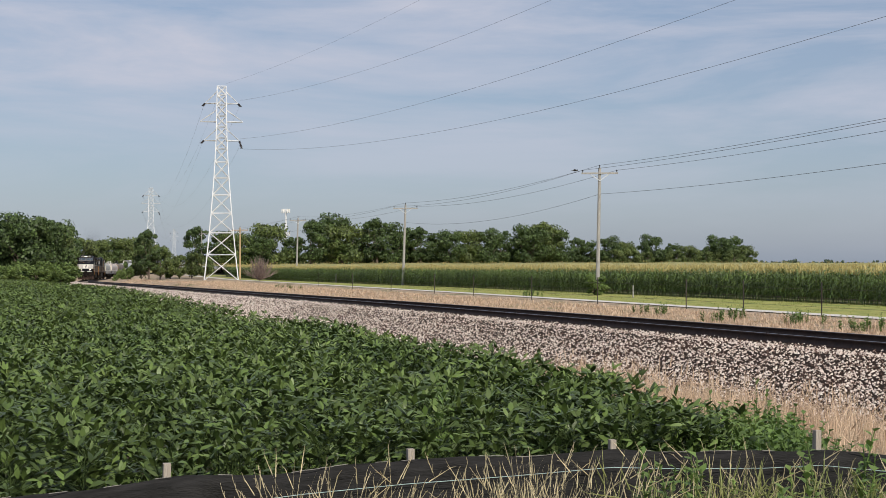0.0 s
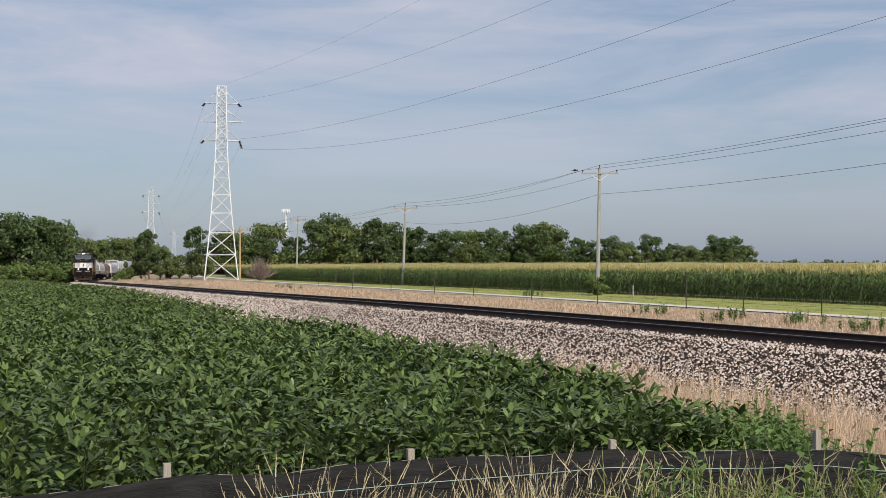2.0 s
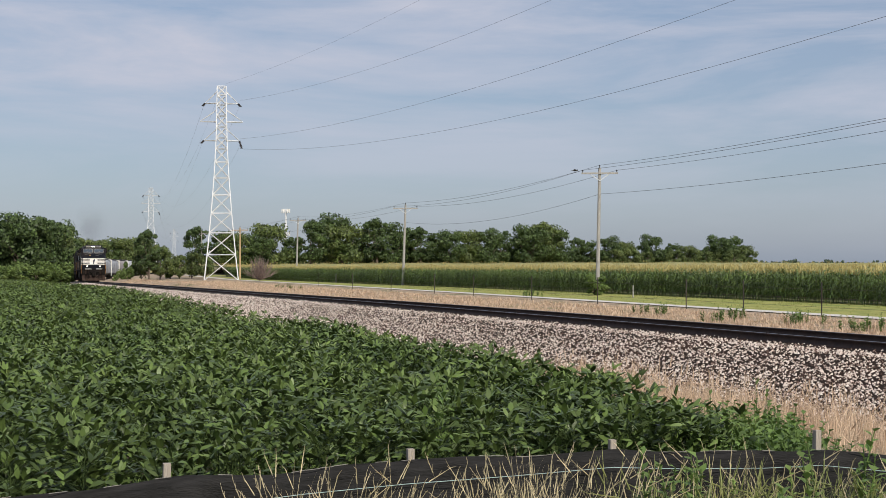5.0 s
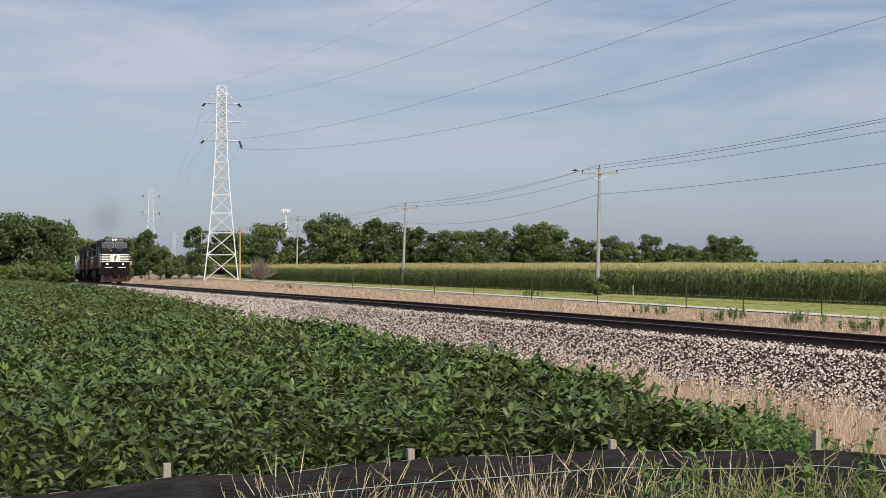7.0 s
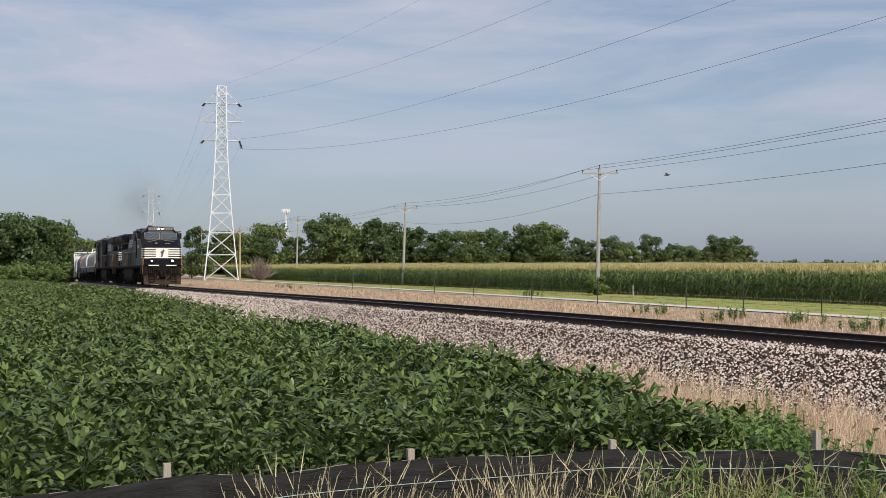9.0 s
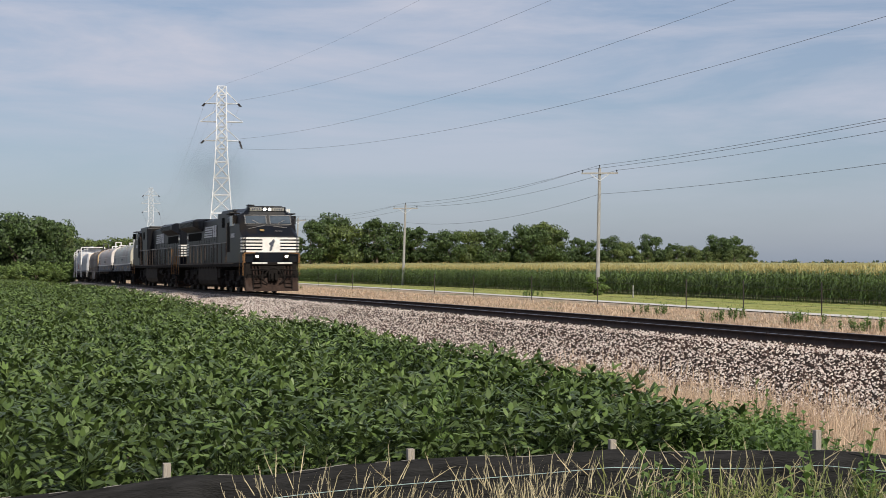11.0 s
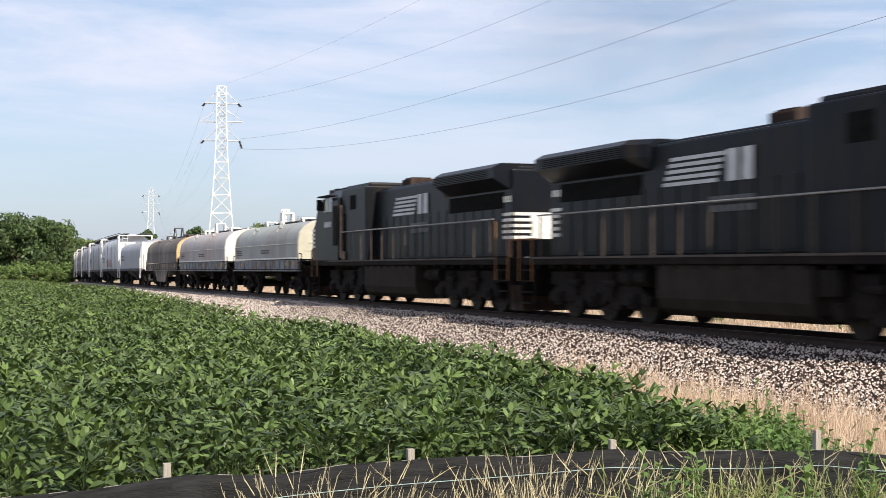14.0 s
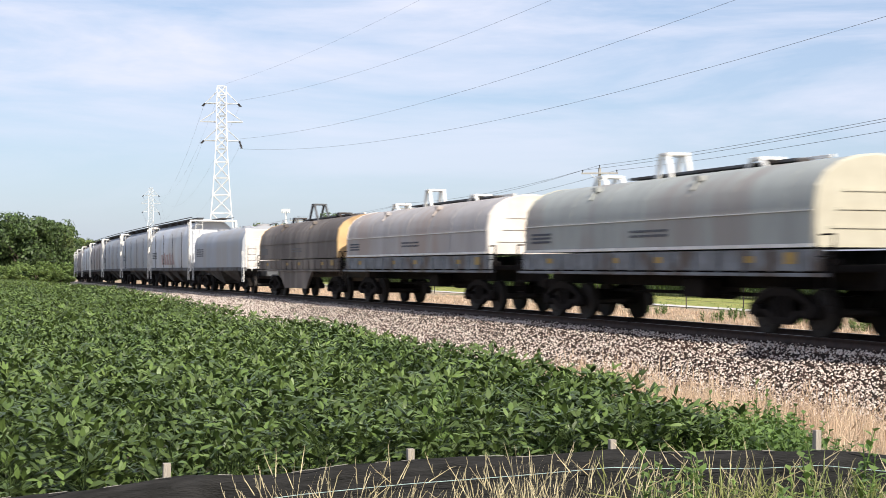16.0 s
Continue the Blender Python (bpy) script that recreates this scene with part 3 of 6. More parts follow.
    for s in (-1, 1):
        for k in range(4):
            box(bm, (F - 0.926, s * 0.6 - 0.19 + k * 0.127, 4.43), (0.012, 0.08, 0.12))
    pieces("board_bars", bm, "dark_mark", board)
    bm = B()
    for y in (-0.13, 0.13):
        rod(bm, (F - 0.955, y, 4.43), (F - 0.91, y, 4.43), 0.072, 14)
    pieces("headlight", bm, "lamp" if lead else "board", cab, "pair of round headlights")
    bm = B()
    for s in (-1, 1):
        rod(bm, (F + 0.12, s * 0.78, 1.93), (F + 0.18, s * 0.78, 1.93), 0.075, 14)
    pieces("ditch_light", bm, "lamp" if lead else "board", cab, "round ditch lights")
    bm = B()
    for s in (-1, 1):
        box(bm, (F + 0.06, s * 0.78, 1.92), (0.14, 0.3, 0.3), 0.03)
    pieces("lamp_box", bm, "loco_dirty", cab)
    # nose stripes, centre panel and mark
    bm = B()
    for i in range(5):
        z = 2.2 + i * 0.17
        for s in (-1, 1):
            box(bm, (F + 0.006, s * 0.90, z), (0.012, 0.88, 0.095))
            box(bm, (F - 0.045, s * 1.425, z), (0.012, 0.16, 0.095), 0, Matrix.Rotation(-s * 0.95, 4, "Z"))
            box(bm, (F - 0.32, s * 1.508, z), (0.44, 0.012, 0.095))
    prism(bm, [(0, 2.15), (0.012, 2.15), (0.012, 2.93), (0, 2.93)], -0.47, 0.47)
    for v in bm.verts:
        if v.co.x < 0.05:
            v.co.x += F
    pieces("nose_stripe", bm, "white_paint", cab, "white stripes across the nose")
    bm = B()
    prism(bm, [(-0.1, 2.2), (0.02, 2.25), (0.1, 2.5), (0.2, 2.75), (0.12, 2.86), (0.0, 2.72), (-0.14, 2.6), (-0.05, 2.5)], 0, 0.012)
    bmesh.ops.rotate(bm, verts=bm.verts, cent=(0, 0, 0), matrix=Matrix.Rotation(math.pi / 2, 3, "Z"))
    bmesh.ops.translate(bm, verts=bm.verts, vec=(F + 0.028, 0, 0))
    part("nose_mark", bm, "dark_mark", cab, "plain dark mark on a white panel")
    bm = B()
    box(bm, (F - 0.3, -0.42, 3.3), (0.05, 0.2, 0.11), 0.01, Matrix.Rotation(-0.75, 4, "Y"))
    part("nose_badge", bm, "yellow", cab)
    bm = B()
    for a, b in (((-1.1, 3.42), (-0.2, 3.56)), ((0.2, 3.56), (1.1, 3.42))):
        rod(bm, (F - 0.42, a[0], a[1] - 0.03), (F - 0.58, b[0], b[1] + 0.02), 0.014, 5)
    rod(bm, (F - 0.2, 0.25, 3.27), (F - 0.2, 0.65, 3.27), 0.015, 5)
    pieces("grab_iron", bm, "handrail", cab)
    # front end: anticlimber, steps, handrails, plow
    for e, x, s0 in (("front", F, 1), ("rear", R, -1)):
        bm = B()
        box(bm, (x + s0 * 0.1, 0, 1.55), (0.3, 2.2, 0.16), 0.02)
        beam = part("anticlimber", bm, "loco_dirty", loco, "dark end beam")
        for s in (-1, 1):
            bm = B()
            box(bm, (x + s0 * 0.262, s * 0.66, 1.59), (0.024, 0.78, 0.07), 0.006)
            part("white_edge", bm, "white_paint", beam, "white edge strip")
        bm = B()
        secs = []
        for y, f in ((-1.4, 0.0), (-1.0, 0.14), (-0.45, 0.27), (0.0, 0.34), (0.45, 0.27), (1.0, 0.14), (1.4, 0.0)):
            secs.append([(x + s0 * q, y, z) for q, z in ((0.02, 0.13), (0.30 + f, 0.13), (0.20 + f * 0.8, 0.34), (0.12 + f * 0.55, 0.62), (0.1 + f * 0.45, 0.82), (0.02, 0.82))])
        loft(bm, secs)
        plow = part("pilot_plow", bm, "plow", loco, "dusty brown pilot plow")
        bm = B()
        for s in (-1, 1):
            for k in range(3):
                box(bm, (x + s0 * 0.42, s * 0.82, 0.35 + 0.3 * k), (0.1, 0.36, 0.035))
            box(bm, (x + s0 * 0.36, s * 1.02, 0.6), (0.06, 0.05, 0.8))
            box(bm, (x + s0 * 0.36, s * 0.62, 0.6), (0.06, 0.05, 0.8))
        pieces("pilot_step", bm, "loco_dirty", loco)
        bm = B()
        box(bm, (x - s0 * 0.02, 0, 1.05), (0.14, 2.75, 1.02), 0.02)
        box(bm, (x + s0 * 0.1, 0, 1.3), (0.2, 1.3, 0.3), 0.03)
        part("pilot_plate", bm, "loco_dirty", loco, "grimy dark end plate")
        bm = B()
        for y in (-1.02, -0.86, -0.68, 0.68, 0.86, 1.02):
            rod(bm, (x + s0 * 0.18, y, 1.42), (x + s0 * 0.34, y * 0.97, 0.98), 0.03, 6)
            rod(bm, (x + s0 * 0.34, y * 0.97, 0.98), (x + s0 * 0.30, y * 0.92, 0.72), 0.028, 6)
        pieces("brake_hose", bm, "plow", loco, "hanging brown brake hose")
        bm = B()
        for y in (-0.5, 0.5):
            rod(bm, (x + s0 * 0.25, y, 1.25), (x + s0 * 0.5, y * 1.2, 0.75), 0.035, 7)
            rod(bm, (x + s0 * 0.5, y * 1.2, 0.75), (x + s0 * 0.45, y * 0.6, 0.5), 0.035, 7)
        for k in range(9):
            a = math.pi * k / 8
            p = (x + s0 * 0.48, 0.42 * math.cos(a), 0.9 + 0.42 * math.sin(a))
            a2 = math.pi * (k + 1) / 8
            if k < 8:
                rod(bm, p, (x + s0 * 0.48, 0.42 * math.cos(a2), 0.9 + 0.42 * math.sin(a2)), 0.04, 6)
        part("air_hose", bm, "loco_dirty", loco)
        bm = B()
        for s in (-1, 1):
            rod(bm, (x + s0 * 0.34, s * 0.2, 1.3), (x + s0 * 0.34, s * 1.25, 1.22), 0.025, 6)
            rod(bm, (x + s0 * 0.34, s * 1.25, 1.22), (x + s0 * 0.42, s * 1.3, 0.95), 0.025, 6)
        part("uncoupling_lever", bm, "loco_dirty", loco)
        bm = B()
        box(bm, (x + s0 * 0.36, 0, 0.93), (0.3, 0.5, 0.6), 0.06)
        box(bm, (x + s0 * 0.62, 0.1, 0.9), (0.24, 0.16, 0.4), 0.05)
        box(bm, (x + s0 * 0.6, -0.12, 0.9), (0.2, 0.12, 0.34), 0.04)
        part("coupler", bm, "loco_dirty", loco, "heavy dark knuckle coupler")
        bm = B()
        for s in (-1, 1):
            for zz in (0.35, 0.65, 0.95, 1.25):
                box(bm, (x - s0 * 0.42, s * 1.34, zz), (0.6, 0.3, 0.04))
            for dx in (0.1, -0.75):
                box(bm, (x + s0 * dx - s0 * 0.1, s * 1.42, 0.95), (0.05, 0.05, 1.3))
        pieces("step", bm, "loco_dirty", loco)
        bm = B()
        for s in (-1, 1):
            for dx in (0.06, -0.82):
                rod(bm, (x + s0 * dx, s * 1.5, 0.95), (x + s0 * dx, s * 1.5, 2.65 if s0 < 0 else 2.05), 0.018, 6)
            rod(bm, (x + s0 * 0.15, s * 1.45, 1.6), (x + s0 * 0.15, s * 1.45, 2.1), 0.03, 6)
            rod(bm, (x + s0 * 0.15, s * 1.45, 2.1), (x + s0 * 0.15, s * 0.9, 2.12), 0.026, 6)
        pieces("corner_rail", bm, "orange", loco, "rust-orange corner handrails")
    # hood
    he = R + 0.85
    bm = B()
    box(bm, (F - 5.6, 0, 2.99), (3.2, 2.75, 2.84), 0.05)
    box(bm, (F - 5.55, 0, 4.43), (3.1, 2.35, 0.26), 0.08)
    part("equipment_cabin", bm, "loco_black", loco, "black electrical cabinet behind the cab")
    bm = B()
    for s in (-1, 1):
        box(bm, (F - 5.6, s * 1.38, 3.85), (0.75, 0.02, 0.55), 0.005)
        box(bm, (F - 4.4, s * 1.38, 2.7), (0.55, 0.02, 1.5), 0.005)
    pieces("intake_grille", bm, "grille", loco)
    bm = B()
    box(bm, ((F - 6.5 + he) / 2, 0, 2.9), (F - 6.5 - he, 1.9, 2.6), 0.06)
    box(bm, ((F - 6.5 + he) / 2, 0, 4.22), (F - 6.5 - he - 0.2, 1.4, 0.14), 0.05)
    part("hood", bm, "loco_black", loco, "black long engine hood with access doors")
    bm = B()
    for s in (-1, 1):
        x = he + 1.0
        while x < F - 7.2:
            box(bm, (x, s * 0.955, 2.45), (0.62, 0.03, 1.5), 0.01)
            x += 0.78
    pieces("access_door", bm, "loco_black", loco)
    bm = B()
    box(bm, (F - 9.3, 0, 4.34), (1.0, 0.95, 0.42), 0.05)
    box(bm, (F - 9.3, 0, 4.57), (0.8, 0.75, 0.06), 0.02)
    box(bm, (F - 8.2, 0, 4.16), (1.2, 1.0, 0.16), 0.04)
    for k in range(4):
        rod(bm, (F - 7.4, -0.3 + 0.2 * k, 4.2), (F - 7.0, -0.3 + 0.2 * k, 4.24), 0.05, 8, 0.09)
    part("exhaust_stack", bm, "plow", loco, "rusty exhaust stack")
    # flared radiator
    x0, x1 = he + 0.15, he + 5.6
    bm = B()
    prof = lambda x, w: [(x, -0.95, 3.6), (x, 0.95, 3.6), (x, w, 3.92), (x, w, 4.22), (x, w - 0.25, 4.36), (x, -w + 0.25, 4.36), (x, -w, 4.22), (x, -w, 3.92)]
    loft(bm, [prof(x0, 1.5), prof(x1 - 0.5, 1.5), prof(x1, 1.05)])
    part("radiator", bm, "loco_black", loco, "flared black radiator housing")
    bm = B()
    for s in (-1, 1):
        box(bm, ((x0 + x1) / 2, s * 0.965, 3.3), (x1 - x0 - 1.0, 0.02, 0.48), 0.005)
        for k in range(5):
            box(bm, ((x0 + x1) / 2, s * 1.506, 3.96 + 0.05 * k), (x1 - x0 - 0.9, 0.012, 0.02))
    part("radiator_grille", bm, "grille", loco)
    bm = B()
    for s in (-1, 1):
        for i in range(5):
            box(bm, (he + 0.42, s * 0.956, 2.2 + 0.17 * i), (0.8, 0.014, 0.09))
    for i in range(5):
        box(bm, (he - 0.005, 0, 2.2 + 0.17 * i), (0.014, 1.8, 0.09))
    box(bm, (he - 0.008, 0, 2.54), (0.014, 0.75, 0.74))
    pieces("hood_stripe", bm, "white_paint", loco, "white stripes round the hood end")
    for s in (-1, 1):
        bars(loco, "road_number_bar", he + 0.1, he + 0.85, 3.22, 3.42, 1, s * 0.955, s, "white_paint", fill=0.9, pieces=4)
        bars(loco, "road_number_bar", F - 3.0, F - 2.0, 2.95, 3.2, 1, s * 1.512, s, "dull_white", fill=0.9, pieces=4)
        at = lambda x0, x1: (x0, x1) if s < 0 else (2 * (F - 11.3) - x1, 2 * (F - 11.3) - x0)      # reads from left to right on both sides
        bars(loco, "side_mark", *at(F - 13.1, F - 10.8), 3.15, 3.85, 5, s * 0.985, s, "dull_white", slant=-0.085 * s, fill=0.6)
        bars(loco, "side_mark", *at(F - 10.65, F - 9.5), 3.15, 3.87, 1, s * 0.985, s, "dull_white", fill=0.95, pieces=2)
        bars(loco, "side_lettering", *at(F - 11.3, F - 9.5), 2.5, 2.9, 2, s * 0.985, s, "faint_white", fill=0.7, pieces=7)
    # handrails
    bm = B()
    for s in (-1, 1):
        for k in range(13):
            x = R + 1.3 + k * (F - 4.4 - R - 1.3) / 12
            rod(bm, (x, s * 1.47, 1.6), (x, s * 1.47, 2.72), 0.026, 5)
    pieces("stanchion", bm, "post_brown", loco)
    bm = B()
    for s in (-1, 1):
        rod(bm, (R + 1.1, s * 1.47, 2.72), (F - 4.3, s * 1.47, 2.72), 0.022, 6)
    pieces("handrail", bm, "handrail", loco, "long side handrail")
    bm = B()
    for s in (-1, 1):
        box(bm, (F - 4.2, s * 1.43, 2.75), (0.26, 0.09, 2.1), 0.02)
        box(bm, (F - 4.5, s * 1.43, 1.8), (0.4, 0.09, 0.32), 0.02)
    pieces("cab_step_panel", bm, "tan_door", loco, "worn tan door edge behind the cab")
    # tank and running gear
    bm = B()
    tl = [(-1.35, 0.42), (-1.45, 0.66), (-1.45, 1.38), (1.45, 1.38), (1.45, 0.66), (1.35, 0.42), (1.1, 0.27), (-1.1, 0.27)]
    loft(bm, [[(x, y, z) for y, z in tl] for x in (-2.6, 3.2)])
    part("fuel_tank", bm, "loco_tank", loco, "dusty grey-brown fuel tank")
    bm = B()
    for s in (-1, 1):
        for x in (-3.6, -4.3):
            rod(bm, (x - 0.3, s * 1.2, 1.1), (x + 0.3, s * 1.2, 1.1), 0.2, 12)
        box(bm, (3.7, s * 1.2, 1.05), (0.6, 0.5, 0.5), 0.03)
    pieces("air_tank", bm, "loco_dirty", loco)
    for xc in (F - 4.3, R + 4.0):
        bm = B()
        for s in (-1, 1):
            prism(bm, [(-2.75, 0.62), (-2.2, 0.9), (2.2, 0.9), (2.75, 0.62), (2.7, 0.42), (2.2, 0.5), (1.4, 0.42), (0.9, 0.62), (0.4, 0.42), (-0.4, 0.42),
                       (-0.9, 0.62), (-1.4, 0.42), (-2.2, 0.5), (-2.7, 0.42)], s * 1.08 - 0.1, s * 1.08 + 0.1)
            for k in (-2, 0, 2):
                box(bm, (k, s * 1.18, 0.53), (0.42, 0.2, 0.36), 0.03)
                rod(bm, (k * 0.98, s * 1.16, 0.53), (k * 0.98, s * 1.34, 0.53), 0.12, 10)
            for k in (-1, 1):
                rod(bm, (k, s * 1.22, 0.62), (k, s * 1.22, 1.2), 0.1, 8)
                rod(bm, (k - 0.3, s * 1.26, 0.95), (k + 0.3, s * 1.26, 0.95), 0.09, 8)
        box(bm, (0, 0, 0.85), (4.4, 1.9, 0.3), 0.03)
        box(bm, (0, 0, 1.05), (5.4, 2.3, 0.36), 0.03)
        for k in (-1, 1):
            box(bm, (k, 0, 0.52), (0.75, 1.2, 0.5), 0.04)
            for q in (-1, 1):
                box(bm, (k, q * 1.1, 0.46), (0.5, 0.16, 0.34), 0.03)
        tr = part("truck", bm, "truck", loco)
        tr.location = (xc, 0, 0)
        for k in (-1.98, 0, 1.98):
            wheelset(tr, k, 0.52, sg)
    return loco


def arch(w, z0, z1, n=10, flat=0.0):
    """Hood outline from one lower edge over the top to the other, in y and z."""
    pts = [(-w, z0)]
    hs = z0 + (z1 - z0) * 0.42
    for i in range(n + 1):
        a = math.pi * i / n
        pts.append((-w * math.cos(a), hs + (z1 - hs) * math.sin(a) ** 0.8))
    pts.append((w, z0))
    return pts


def coil_car(L, label, paint, end_paint, belly=False, marks="dark_mark"):
    car = thing("coil_car", label, "coil car", "coil cars of the train")
    h = L / 2
    bm = B()
    loft(bm, [[(x, y, z) for y, z in arch(1.42, 1.72, 3.5)] for x in (-h + 0.02, h - 0.02)])
    hood = part("hood", bm, paint, car, "rounded steel coil cover", True)
    hood.data.set_sharp_from_angle(angle=radians(40))
    for s, nm in ((1, "end_cap"), (-1, "end_cap")):
        bm = B()
        loft(bm, [[(s * (h + d), y * k, 1.72 + (z - 1.72) * k) for y, z in arch(1.435, 1.72, 3.515)] for d, k in ((-0.02, 1), (0.03, 1), (0.1, 0.975))])
        for k in range(3):
            box(bm, (s * (h + 0.11), 0, 2.1 + 0.35 * k), (0.03, 2.2 - 0.3 * k, 0.05))
        part(nm, bm, end_paint, hood, "painted end plate of the cover")
    bm = B()
    for s in (-1, 1):
        box(bm, (0, s * 1.435, 2.42), (L - 0.1, 0.03, 0.022))
        box(bm, (0, s * 1.44, 1.76), (L, 0.05, 0.07))
    part("belt_rib", bm, "white_frame" if paint != "coil_brown" else "coil_brown", hood)
    for k in range(7):
        x = -h + 0.9 + k * (L - 1.8) / 6
        bm = loft(B(), [[(x + dx, y * 1.002, z) for y, z in arch(1.421, 1.74, 3.504)] for dx in (-0.012, 0.012)])
        part("seam", bm, paint, hood)
    # top brackets and walkway
    for x, ht, w in ((-h * 0.66, 0.2, 0.45), (-0.15 * h, 0.72 if belly else 0.55, 0.85 if belly else 0.4), (h * 0.45, 0.16, 0.45)):
        bm = B()
        for s in (-1, 1):
            for k in (-1, 1):
                prism(bm, [(x + k * w, 3.42), (x + k * (w - 0.12), 3.42), (x + k * 0.1, 3.48 + ht), (x + k * 0.2, 3.48 + ht)], s * 0.26 - 0.04, s * 0.26 + 0.04)
        box(bm, (x, 0, 3.5 + ht), (0.44, 0.62, 0.07), 0.02)
        part("lifting_bracket", bm, "frame_grey" if paint == "coil_brown" else "white_frame", hood, "lifting bracket on the cover's top")
    bm = B()
    box(bm, (h * 0.42, 0.3, 3.6), (L * 0.32, 0.07, 0.07), 0.01)
    part("spreader_bar", bm, "white_frame", hood, "pale bar along the cover's top")
    bm = B()
    box(bm, (h * 0.1, 0, 3.56), (L * 0.55, 0.34, 0.06), 0.01)
    for k in range(8):
        box(bm, (-L * 0.16 + k * L * 0.07, 0, 3.5), (0.05, 0.3, 0.12))
    part("top_bar", bm, "frame_grey", hood)
    bm = B()
    for x in (-h * 0.45, h * 0.3):
        for s in (-1, 1):
            box(bm, (x, s * 1.05, 3.28), (0.22, 0.2, 0.12), 0.02)
            box(bm, (x, s * 1.2, 3.12), (0.1, 0.06, 0.26), 0.02, Matrix.Rotation(s * 0.6, 4, "X"))
    pieces("cover_lug", bm, paint, hood)
    # underframe
    bm = B()
    for s in (-1, 1):
        box(bm, (0, s * 1.38, 1.48), (L + 0.5, 0.1, 0.42), 0.02)
        box(bm, (0, s * 1.4, 1.2), (L + 0.9, 0.14, 0.07), 0.01)
        for k in range(14):
            box(bm, (-h + 0.4 + k * (L - 0.8) / 13, s * 1.44, 1.45), (0.07, 0.04, 0.4))
    pieces("side_sill", bm, "coil_brown" if belly else "sill_grey", car, "weathered blue-grey side sill")
    bm = B()
    box(bm, (0, 0, 1.15), (L + 1.2, 0.7, 0.5), 0.03)
    box(bm, (0, 0, 1.32), (L + 1.0, 2.7, 0.14), 0.02)
    if belly:
        for s in (-1, 1):
            prism(bm, [(-3.0, 1.25), (3.0, 1.25), (1.9, 0.42), (-1.9, 0.42)], s * 1.36 - 0.05, s * 1.36 + 0.05)
    else:
        rod(bm, (-1.2, 0.9, 0.85), (0.2, 0.9, 0.85), 0.26, 12)
        box(bm, (1.6, -0.8, 0.9), (0.9, 0.5, 0.4), 0.03)
        rod(bm, (-h + 2.4, 0, 0.75), (h - 2.4, 0, 0.75), 0.04)
    coupler(bm, h + 0.75, 1)
    coupler(bm, -h - 0.75, -1)
    part("underframe", bm, "coil_brown" if belly else "truck", car, "grimy dark underframe")
    for s in (-1, 1):
        for e in (-1, 1):
            bm = B()
            box(bm, (e * (h + 0.4), s * 1.3, 1.45), (0.55, 0.1, 0.1))
            ladder(bm, e * (h + 0.35), s * 1.42, 0.5, 1.75)
            rod(bm, (e * (h + 0.62), s * 1.4, 1.25), (e * (h + 0.62), s * 1.4, 1.95), 0.022, 5)
            rod(bm, (e * (h + 0.62), s * 1.4, 1.95), (e * (h + 0.2), s * 1.4, 1.95), 0.02, 5)
            part("ladder", bm, "truck", car)
    bm = B()
    for s in (-1, 1):
        for x in (-0.38, -0.1, 0.06, 0.34):
            box(bm, (x * L, s * 1.435, 1.5), (0.34, 0.012, 0.13))
        box(bm, (h - 0.7, s * 1.437, 1.52), (0.4, 0.012, 0.22))
    pieces("reflector", bm, "yellow", car, "yellow reflector patches")
    for s in (-1, 1):
        bars(car, "lettering_bar", -h + 0.4 if s < 0 else h - 1.6, -h + 1.6 if s < 0 else h - 0.4, 1.95, 2.25, 3, s * 1.425, s, marks, fill=0.55)
        bars(car, "lettering_bar", -0.6, 1.2, 2.0, 2.22, 2, s * 1.425, s, marks, fill=0.5, pieces=6)
    for e in (-1, 1):
        freight_truck(car, e * (h - 1.55))
    return car


